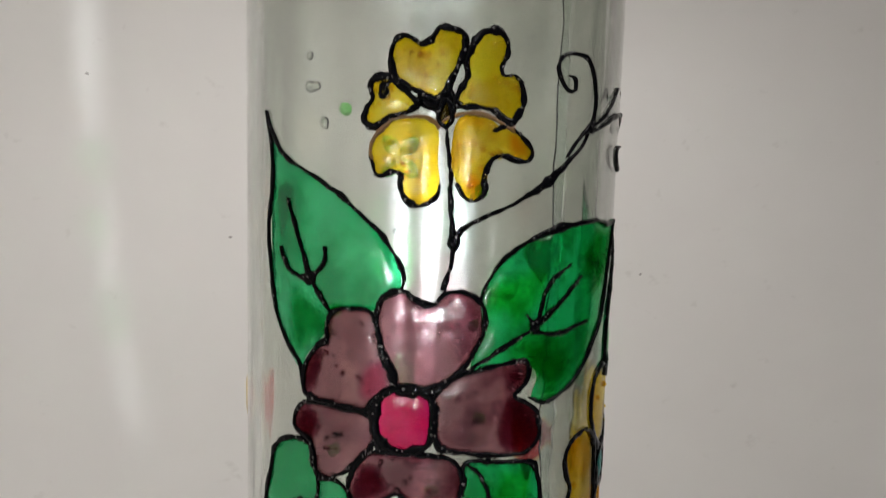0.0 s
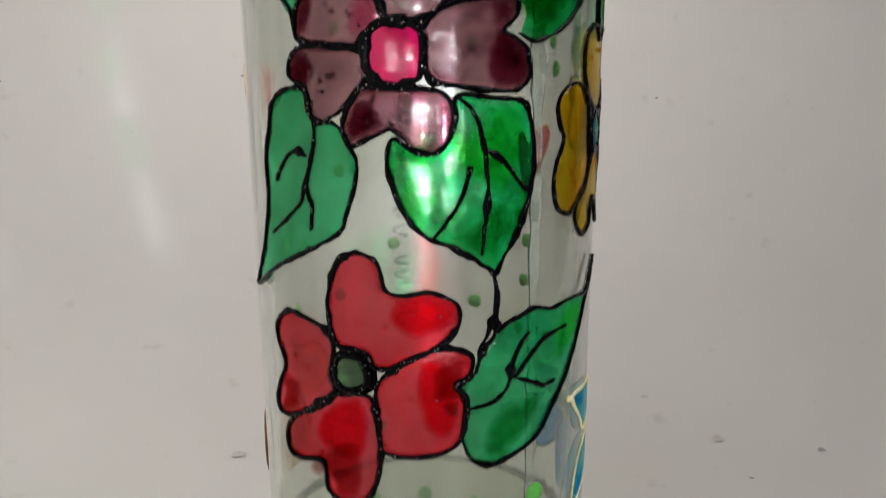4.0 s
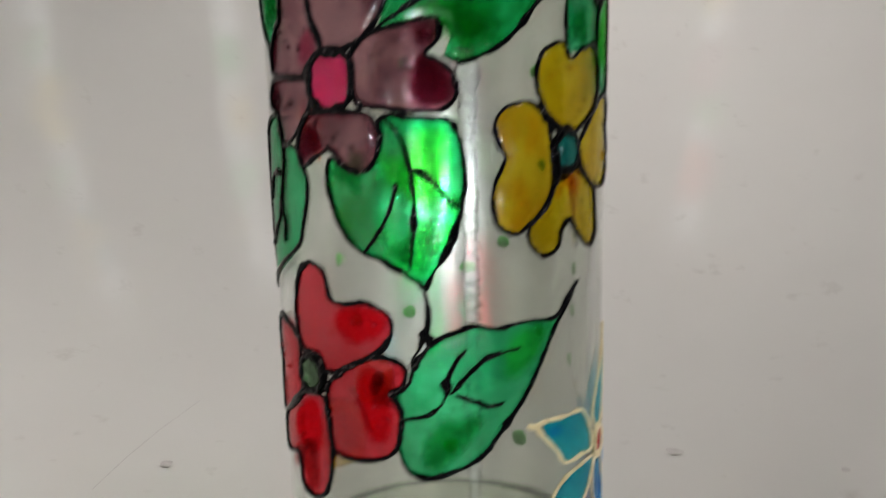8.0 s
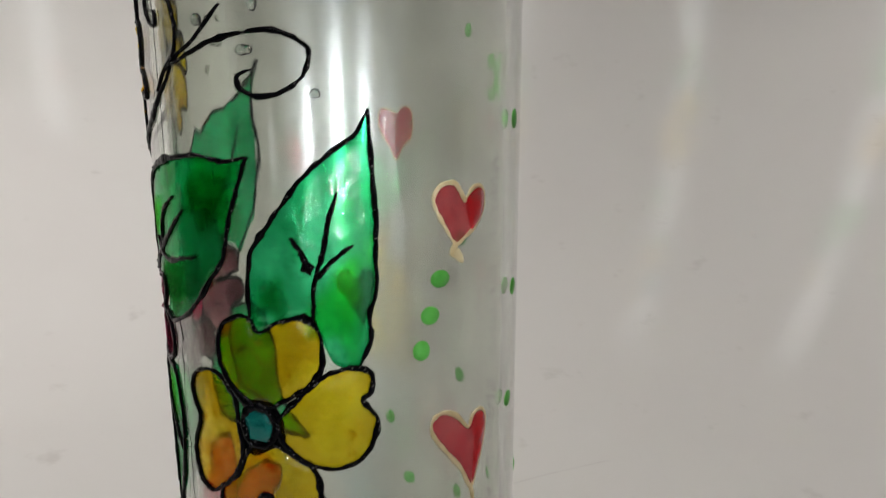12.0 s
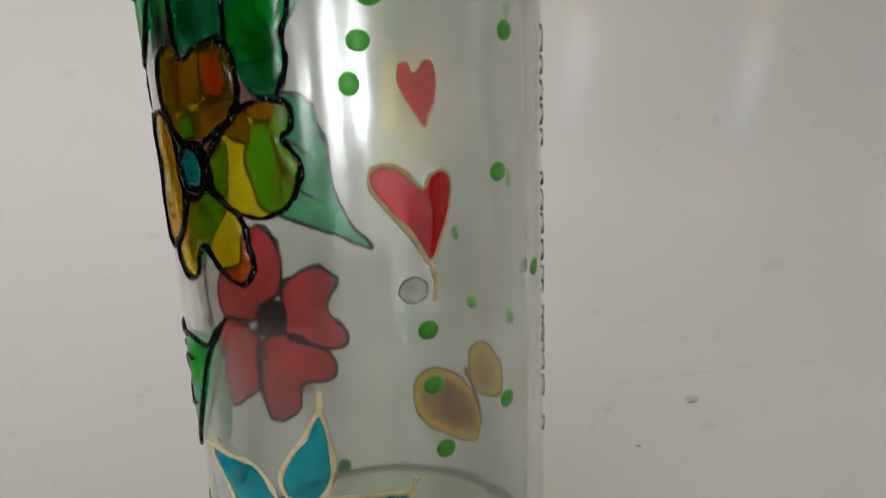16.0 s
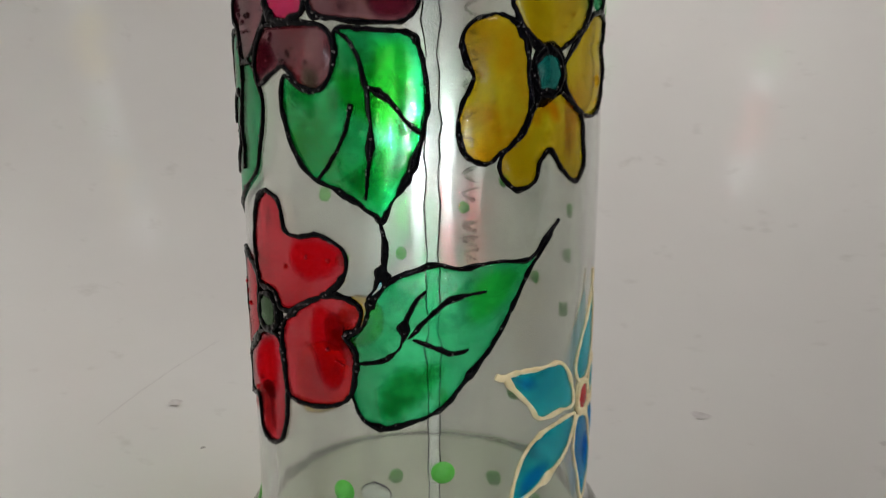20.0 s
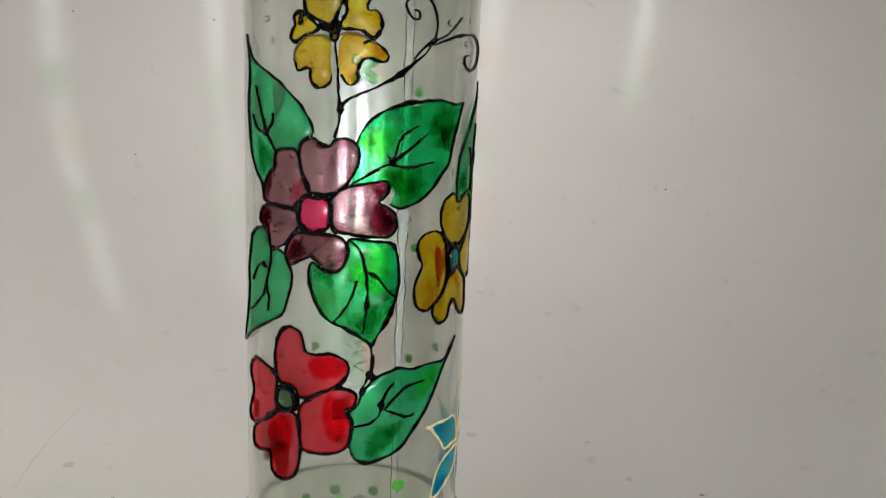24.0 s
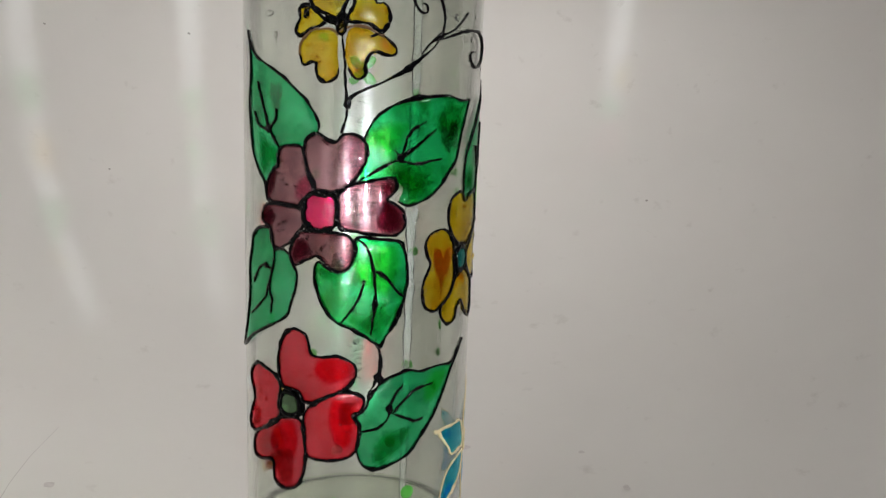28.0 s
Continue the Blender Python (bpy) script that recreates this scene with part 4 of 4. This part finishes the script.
leaf('deep green broad leaf with black outline and veins', [(-92.1, 155.4), (-87.4, 159.8), (-80.7, 163.1), (-72.2, 165.2), (-62.9, 166.4), (-52.3, 167), (-41.3, 166.2), (-35.3, 166.9), (-38.2, 161.3), (-41.9, 155.7), (-44.3, 149.9), (-50.8, 144.7), (-59, 139.5), (-67.2, 136.7), (-72.2, 136), (-76.2, 137.3), (-74.6, 140.8), (-79, 143.1), (-87.2, 143), (-94.4, 142.5), (-91.4, 147.9), (-92.1, 151.9)], LEAF_DARK, [
    [(-92.4, 153.9), (-88.1, 159.4), (-80.7, 163.1), (-72.2, 165.2), (-62.9, 166.4), (-52.3, 167), (-41.3, 166.2), (-35, 167)],
    [(-35, 167), (-38.6, 161.4), (-41.9, 155.7), (-44.3, 149.9), (-50.8, 144.7), (-59, 139.5), (-67.2, 136.7), (-72.2, 136), (-77.1, 137.2)],
], [
    ([(-95.6, 142.1), (-82.9, 146.9), (-75.7, 149.3), (-67.2, 153.3), (-59.1, 157.4)], ()),
    ([(-79.1, 151.4), (-75.7, 149.3), (-73.8, 154.2), (-70.2, 157.3), (-64.3, 159.5)], (0.2,)),
    ([(-76.6, 148.7), (-69.4, 147.6), (-61.4, 148.6), (-55.1, 149.3)], (0.02,)),
], coats=[([(-59.4, 161.7), (-57.5, 163.4), (-54.8, 164.7), (-51.4, 165.6), (-47.7, 166.1), (-43.5, 166.3), (-39.1, 166.0), (-36.7, 166.3), (-37.8, 164.0), (-39.3, 161.8), (-40.3, 159.5), (-42.9, 157.4), (-46.1, 155.3), (-49.4, 154.2), (-51.4, 153.9), (-53.0, 154.4), (-52.4, 155.8), (-54.1, 156.7), (-57.4, 156.7), (-60.3, 156.5), (-59.1, 158.7), (-59.4, 160.3)], DEEP_GREEN),
    ([(-80.0, 144.4), (-78.1, 146.2), (-75.4, 147.5), (-72.0, 148.3), (-68.3, 148.8), (-64.1, 149.1), (-59.7, 148.7), (-57.3, 149.0), (-58.4, 146.8), (-59.9, 144.5), (-60.9, 142.2), (-63.5, 140.1), (-66.7, 138.1), (-70.0, 136.9), (-72.0, 136.7), (-73.6, 137.2), (-73.0, 138.6), (-74.7, 139.5), (-78.0, 139.5), (-80.9, 139.3), (-79.7, 141.4), (-80.0, 143.0)], DEEP_GREEN),
    ([(-91.0, 155.2), (-89.4, 156.8), (-87.0, 157.9), (-84.0, 158.7), (-80.8, 159.1), (-77.1, 159.3), (-73.2, 159.0), (-71.1, 159.3), (-72.1, 157.3), (-73.4, 155.3), (-74.3, 153.3), (-76.5, 151.5), (-79.4, 149.7), (-82.3, 148.7), (-84.0, 148.4), (-85.4, 148.9), (-84.9, 150.1), (-86.4, 150.9), (-89.3, 150.9), (-91.8, 150.7), (-90.8, 152.6), (-91.0, 154.0)], GRASS)])
leaf('green heart-shaped leaf with black outline and veins', [(-112.6, 119.9), (-113.7, 115), (-111, 109.1), (-105.5, 104.1), (-97.4, 101.6), (-90.8, 99.4), (-85.6, 97.1), (-83.4, 96.4), (-81.1, 98.9), (-76.6, 103.2), (-72.9, 109.2), (-71.1, 115.2), (-72.6, 122.4), (-75.8, 126), (-86.6, 126.7), (-94.7, 126.8), (-95.4, 122.9), (-97.7, 119), (-103.2, 117.1), (-108.6, 118.5)], LEAF_DARK, [
    [(-112.6, 119.9), (-113.7, 115), (-111, 109.1), (-105.5, 104.1), (-97.4, 101.6), (-90.8, 99.4), (-85.6, 97.1), (-83.4, 96.4), (-81.1, 98.9), (-76.6, 103.2), (-72.9, 109.2), (-71.1, 115.2), (-72.6, 122.4), (-75.8, 126), (-86.6, 126.7), (-94.7, 126.8), (-95.4, 122.9), (-97.7, 119), (-103.2, 117.1), (-108.6, 118.5), (-112.6, 119.9)],
], [
    ([(-94.7, 126.9), (-90.1, 124), (-87.5, 118.8), (-86.1, 111.8), (-86.7, 105.3), (-87.8, 99.7)], ()),
    ([(-91.2, 115.2), (-92.8, 111), (-97.2, 106.1), (-102, 102.5)], (0.0,)),
    ([(-87.1, 118.1), (-80.9, 115.7), (-77, 112.5), (-72.5, 110.2)], ()),
], coats=[([(-96.5, 122.2), (-97.1, 119.5), (-95.7, 116.3), (-92.6, 113.5), (-88.2, 112.2), (-84.6, 110.9), (-81.7, 109.7), (-80.5, 109.3), (-79.2, 110.7), (-76.7, 113.0), (-74.7, 116.3), (-73.7, 119.6), (-74.5, 123.6), (-76.3, 125.6), (-82.2, 126.0), (-86.7, 126.0), (-87.1, 123.9), (-88.3, 121.7), (-91.4, 120.7), (-94.3, 121.4)], GRASS),
    ([(-95.4, 106.5), (-95.9, 104.5), (-94.8, 102.2), (-92.6, 100.2), (-89.4, 99.2), (-86.7, 98.3), (-84.6, 97.4), (-83.8, 97.1), (-82.8, 98.1), (-81.0, 99.8), (-79.6, 102.2), (-78.8, 104.6), (-79.4, 107.5), (-80.7, 108.9), (-85.0, 109.2), (-88.3, 109.2), (-88.6, 107.7), (-89.5, 106.1), (-91.7, 105.4), (-93.8, 105.9)], DEEP_GREEN),
    ([(-111.6, 119.5), (-111.9, 118.1), (-111.1, 116.3), (-109.5, 114.8), (-107.0, 114.0), (-105.0, 113.4), (-103.5, 112.7), (-102.8, 112.5), (-102.1, 113.2), (-100.8, 114.5), (-99.7, 116.3), (-99.1, 118.1), (-99.6, 120.3), (-100.5, 121.4), (-103.8, 121.6), (-106.2, 121.6), (-106.4, 120.4), (-107.1, 119.3), (-108.8, 118.7), (-110.4, 119.1)], DEEP_GREEN)])
leaf('pale green drooping leaf with black outline and veins', [(-152.9, 125.8), (-145.8, 128.3), (-138.2, 127.7), (-136, 123.3), (-128.4, 122.1), (-123.6, 117.7), (-122.5, 113.8), (-126.2, 106.6), (-129, 103.3), (-139.3, 100), (-152.6, 96.4), (-172.6, 90.7), (-164.3, 97.6), (-158.4, 107.2), (-158.1, 115.9), (-155.3, 121.5)], LEAF, [
    [(-152.9, 125.8), (-145.8, 128.3), (-138.2, 127.7), (-136, 123.3), (-128.4, 122.1), (-123.6, 117.7), (-122.5, 113.8), (-126.2, 106.6), (-129, 103.3), (-139.3, 100), (-152.6, 96.4), (-172.6, 90.7), (-164.3, 97.6), (-158.4, 107.2), (-158.1, 115.9), (-155.3, 121.5), (-152.9, 125.8)],
], [
    ([(-135.6, 123.3), (-136.2, 118.3), (-139.8, 111.4), (-143, 107.5), (-155.4, 102.3)], (0.5,)),
    ([(-139.8, 111.4), (-137.4, 108), (-138.2, 103.7)], ()),
    ([(-152.1, 111.9), (-148, 115.6), (-142.8, 117.6), (-138.8, 116.6)], (0.75,)),
])
leaf('light green leaf with a long curled tip, black outline', [(-93.6, 67), (-92.8, 72), (-94.4, 75.4), (-90, 78.1), (-88.2, 81.6), (-81.7, 86.1), (-76.2, 87.8), (-69.4, 88.9), (-61.7, 88.3), (-51.9, 89.1), (-42.8, 88.8), (-38.8, 90.1), (-47.2, 80.8), (-53.3, 74.8), (-60, 69.7), (-66.4, 64.9), (-73.6, 62.3), (-82.4, 60.7), (-89.9, 61.6)], LEAF, [
    [(-88.2, 81.6), (-81.7, 86.1), (-76.2, 87.8), (-69.4, 88.9), (-61.7, 88.3), (-51.9, 89.1), (-41.8, 89), (-35.7, 92.4), (-30.6, 95.3)],
    [(-33.4, 93), (-41.7, 87), (-47.2, 80.8), (-53.3, 74.8), (-60, 69.7), (-66.4, 64.9), (-73.6, 62.3), (-82.4, 60.7), (-89.9, 61.6), (-93.6, 66.8)],
], [
    ([(-92, 71.9), (-85.3, 72.4), (-80.4, 74), (-78.5, 76.2), (-77.5, 79.4), (-74.8, 82.8), (-71.7, 84.7)], (0.6,)),
    ([(-76.9, 76.5), (-71, 80.3), (-64.8, 83.1), (-55.2, 84.2)], ()),
    ([(-75.7, 76.3), (-69.5, 74.9), (-64.8, 73.8), (-60.3, 74.4)], ()),
], coats=[([(-86.4, 63.9), (-86.1, 65.9), (-86.7, 67.3), (-85.0, 68.4), (-84.3, 69.8), (-81.7, 71.6), (-79.5, 72.2), (-76.7, 72.7), (-73.7, 72.4), (-69.7, 72.8), (-66.1, 72.6), (-64.5, 73.2), (-67.9, 69.4), (-70.3, 67.0), (-73.0, 65.0), (-75.5, 63.1), (-78.4, 62.0), (-81.9, 61.4), (-84.9, 61.8)], DEEP_GREEN),
    ([(-62.1, 80.3), (-61.8, 82.3), (-62.4, 83.7), (-60.6, 84.8), (-59.9, 86.2), (-57.3, 88.0), (-55.1, 88.6), (-52.4, 89.1), (-49.3, 88.8), (-45.4, 89.2), (-41.8, 89.0), (-40.2, 89.6), (-43.5, 85.8), (-46.0, 83.4), (-48.6, 81.4), (-51.2, 79.5), (-54.1, 78.4), (-57.6, 77.8), (-60.6, 78.2)], GRASS)])
leaf('tall narrow green leaf with black outline and veins', [(-36.8, 140.2), (-37, 145.9), (-35.1, 151.4), (-28.9, 156.8), (-21.8, 162.5), (-13.7, 167.3), (-6.8, 170.4), (-2.9, 173.6), (-2.4, 164.2), (-1.8, 156.6), (-2.1, 149.8), (-1.9, 144.8), (-4.1, 140), (-3.7, 136), (-7.3, 131.3), (-13.2, 131.7), (-16.4, 135.2), (-19.4, 139.3), (-27.9, 139.3), (-34, 138.4)], LEAF, [
    [(-36.8, 139.7), (-37, 145.9), (-35.1, 151.4), (-28.9, 156.8), (-21.8, 162.5), (-13.7, 167.3), (-6.8, 170.4), (-3.2, 174.6)],
    [(-3.2, 174.6), (-2.4, 164.2), (-1.8, 156.6), (-2.1, 149.8), (-1.9, 144.8), (-4.1, 140), (-3.7, 136), (-7.3, 131.1)],
], [
    ([(-11.6, 161.2), (-14, 156.2), (-15.5, 151.5), (-18.2, 146), (-18.9, 139.8)], ()),
    ([(-23.9, 153.8), (-21.1, 150.9), (-19.4, 147.5)], (0.8,)),
    ([(-7.7, 152.5), (-13.1, 150), (-17.4, 146.9)], ()),
], coats=[([(-22.3, 136.4), (-22.4, 139.2), (-21.5, 142.0), (-18.4, 144.7), (-14.8, 147.5), (-10.8, 149.9), (-7.3, 151.5), (-5.4, 153.1), (-5.1, 148.4), (-4.8, 144.6), (-5.0, 141.2), (-4.9, 138.7), (-6.0, 136.3), (-5.8, 134.3), (-7.6, 131.9), (-10.5, 132.1), (-12.1, 133.9), (-13.6, 135.9), (-17.9, 135.9), (-20.9, 135.5)], GRASS),
    ([(-35.8, 140.6), (-35.8, 142.3), (-35.3, 144.0), (-33.4, 145.6), (-31.3, 147.3), (-28.8, 148.7), (-26.8, 149.7), (-25.6, 150.6), (-25.5, 147.8), (-25.3, 145.5), (-25.4, 143.5), (-25.3, 142.0), (-26.0, 140.6), (-25.8, 139.4), (-26.9, 137.9), (-28.7, 138.1), (-29.7, 139.1), (-30.6, 140.3), (-33.1, 140.3), (-34.9, 140.1)], DEEP_GREEN)])
tendril([(-102.6, 181.8), (-102, 178.4), (-101.3, 174.8), (-101.1, 170.8), (-100.4, 165.8), (-99.7, 163.1), (-100.4, 159.9), (-101.4, 157.4), (-102.3, 155.3)], knots=(0.62, 0.98))
tendril([(-99.4, 163.1), (-98.2, 165), (-93.1, 167), (-85.6, 169.2), (-77.4, 171.9), (-70, 175.4), (-61.4, 180.1)], knots=(0.75,))
tendril([(-61.4, 180.1), (-56.6, 185.2), (-56.9, 190.5), (-60.3, 194.1), (-65.8, 195), (-71, 194.2), (-72.1, 191.8), (-69.4, 189.2), (-66.2, 188.9), (-66, 190.8), (-68.4, 191.2)], knots=())
tendril([(-67.9, 177.7), (-61.3, 181.9), (-49.8, 185.7), (-40, 191.2)], knots=())
tendril([(-61.3, 181.6), (-53.9, 183.1), (-43.2, 185.5), (-30.9, 186.9), (-22.3, 186.2), (-17.4, 183.9), (-18.5, 180.3), (-23.2, 177.6), (-30.6, 176.7), (-35.4, 178.1), (-35.9, 180), (-31.6, 180.8)], knots=())
tendril([(-84.2, 97), (-82.7, 92.2), (-83.8, 88.1), (-87.3, 83.6), (-88.6, 82.1)], knots=(0.55, 0.98))
tendril([(-83.1, 88), (-83.6, 85.1), (-87.3, 82.1), (-89.1, 78.6), (-94, 76.2)], knots=(0.1, 0.5))
heart("small red heart outlined in cream-gold relief paint", [(22.1, 151), (18.4, 154.2), (15.4, 157.5), (14.8, 159.5), (17.1, 161.4), (21.3, 161.7), (23.8, 160.1), (25.7, 158.4), (28.1, 160.1), (31.1, 160.7), (33.2, 159.2), (32.6, 155.8), (29.6, 153.6), (25.5, 151.9)], [(22.1, 151), (21.2, 149.6), (22.7, 149.1), (24.7, 147.6)],
      [(25.7, 158), (28.1, 159.8), (31.1, 160.3), (32.8, 159), (32.2, 155.8), (29.4, 153.9), (27.3, 153.4)])
heart("large red heart outlined in cream-gold relief paint", [(28.3, 104.1), (24.2, 108.5), (18.8, 112.6), (14.1, 116.7), (14, 119.3), (17.4, 120.4), (22.3, 119.2), (27.1, 116.2), (29.2, 118.2), (32.7, 118.8), (34.9, 116.9), (33.8, 112.3), (31, 107.6)], [(28.3, 104.1), (29.4, 101.2), (28.8, 97.6)],
      [(28.4, 105), (29.3, 112), (28.6, 115.6), (29.4, 117.7), (32.5, 118.3), (34.4, 116.7), (33.4, 112.3), (30.8, 108)])
heart("small red heart with a faint gold outline", [(147, 160.7), (151.3, 165.5), (153.5, 169.7), (151.6, 172.8), (146.9, 171.6), (143.2, 173.2), (139.4, 171.6), (139.9, 166.9), (144, 163.2)], None, None, 0.6, RED)
heart("slender red heart with a faint gold outline", [(162.1, 119.1), (169.4, 125.5), (173.1, 129.4), (172.1, 132.8), (168, 133.4), (165.3, 131.1), (161.1, 133.8), (157.5, 132.3), (157.6, 126.9), (160.1, 122)], None, None, 0.6, RED)
DOTS = [(-97, 48), (-67.5, 52.5), (99, 43.3), (-153.4, 36), (16.8, 145.2), (13.5, 138.9), (10.7, 132.8), (26.8, 92.9), (27.6, 83.2), (30.3, 71.2),
        (53.3, 76.1), (55.1, 139.3), (51.3, 116.9), (53.3, 171.8), (71.1, 97.6), (-126.3, 19.2), (-106.3, 19.6), (-89.2, 19.4), (-66.6, 18.8),
        (-45.6, 20), (-150, 20), (110.2, 190), (114, 143), (114, 109.8), (116, 79.5), (143, 79), (89.3, 90.7), (64.3, 47),
        (150.5, 95), (55, 20), (77, 22), (100, 22.5), (120, 21)]
for deg, z in DOTS:
    dot(deg, z, 2.1 if z < 60 else 1.75)



def clover(deg, z):
    """A four-lobed green leaf mark."""
    bm = bmesh.new()
    for turn in (40, 140, 220, 320):
        a = radians(turn)
        mid = (deg + 3.0 * math.cos(a) / WIDE, z + 4.0 * math.sin(a))
        pts = []
        for i in range(8):
            b = 2 * math.pi * i / 8
            u, v = 3.2 * math.cos(b), 1.9 * math.sin(b)
            pts.append((mid[0] + (u * math.cos(a) - v * math.sin(a)) / WIDE, mid[1] + u * math.sin(a) + v * math.cos(a)))
        pool(bm, pts, 0.25, lift=0.03 + turn * 0.0001, steps=3, grid=1.3)
    pool(bm, [(deg - 1.6 / WIDE, z), (deg, z - 3), (deg + 1.6 / WIDE, z), (deg, z + 3)], 0.2, lift=0.1, steps=3, grid=1.3)
    mesh_part("painted_clover", bm, DOT, bottle, "green four-lobed painted leaf mark")


clover(87.5, 179.5)


def script_column(deg, low, high):
    """A column of unreadable handwriting, raised in the glass, as short bars up the side."""
    z = low
    k = 0
    while z < high:
        size = random.uniform(2.0, 4.5)
        lean = random.uniform(-0.9, 0.9)
        bm = bmesh.new()
        bead(bm, [(deg - 3 + lean, z), (deg + 3.2, z + size * 0.5), (deg - 3 - lean, z + size)], 0.75, False, height=0.32, lift=0.05, ends=0.6, knobs=0)
        mesh_part("writing_bar", bm, GLASS_OUT, bottle).visible_shadow = False
        z += size + (random.uniform(0.6, 1.4) if k % 5 else 5.0)
        k += 1


script_column(86, 62, 172)
glass_flaw(-87.0, 48.5, 5.5, 4.0)
glass_flaw(23.5, 99.9, 5.0, 4.5)
for deg, z, wide, tall in [(-139, 188, 3.4, 2.0), (-135, 182, 1.8, 2.2), (-34, 184, 3.2, 1.8), (-16, 177, 1.9, 1.5), (-48, 189, 2.6, 2.0), (-31, 191, 1.8, 2.4), (-140, 193, 1.6, 1.4)]:
    glass_flaw(deg, z, wide, tall)


def mould_seam(deg, width, height):
    """The thin ridge that the mould left up the bottle's side."""
    bm = bmesh.new()
    bead(bm, [(deg + 0.25 * noise.noise((z * 0.03, deg, 0.5)), z) for z in range(40, 209, 8)], width, False, height=height, lift=0.0, steps=3, knobs=0)
    mesh_part("mould_seam", bm, GLASS_OUT, bottle, "thin upright ridge moulded in the glass").visible_shadow = False


mould_seam(-70.0, 2.6, 0.008)

# a small amber and brown butterfly-shaped patch on the far side
flower("amber and brown butterfly-shaped patch without black outlines", [
    ([(144.6, 67.5), (136.4, 69.9), (126.9, 67.1), (125.4, 61.6), (129.8, 58.0), (139.8, 57.4), (145.4, 60.5)], AMBER),
    ([(169.2, 59.4), (157.8, 60.9), (147.0, 58.0), (139.3, 51.4), (143.2, 44.5), (155.9, 43.5), (169.1, 46.5), (173.3, 53.0)], AMBER),
], None, BROWN, 0.4, rims=[([(148.5, 62.5), (143.0, 57.2), (137.0, 50.0)], BROWN, 1.6)],
       coats=[([(168.0, 57.5), (158.0, 59.0), (148.5, 56.5), (141.0, 51.2), (144.5, 45.8), (155.9, 45.0), (168.0, 48.0), (171.3, 53.0)], UMBER),
              ([(160.0, 56.5), (152.0, 56.0), (144.0, 51.0), (146.5, 47.0), (155.9, 46.5), (163.0, 49.5)], UMBER),
              ([(142.0, 65.5), (136.4, 67.5), (129.9, 65.1), (131.0, 60.0), (138.8, 58.4), (143.4, 61.5)], UMBER)])
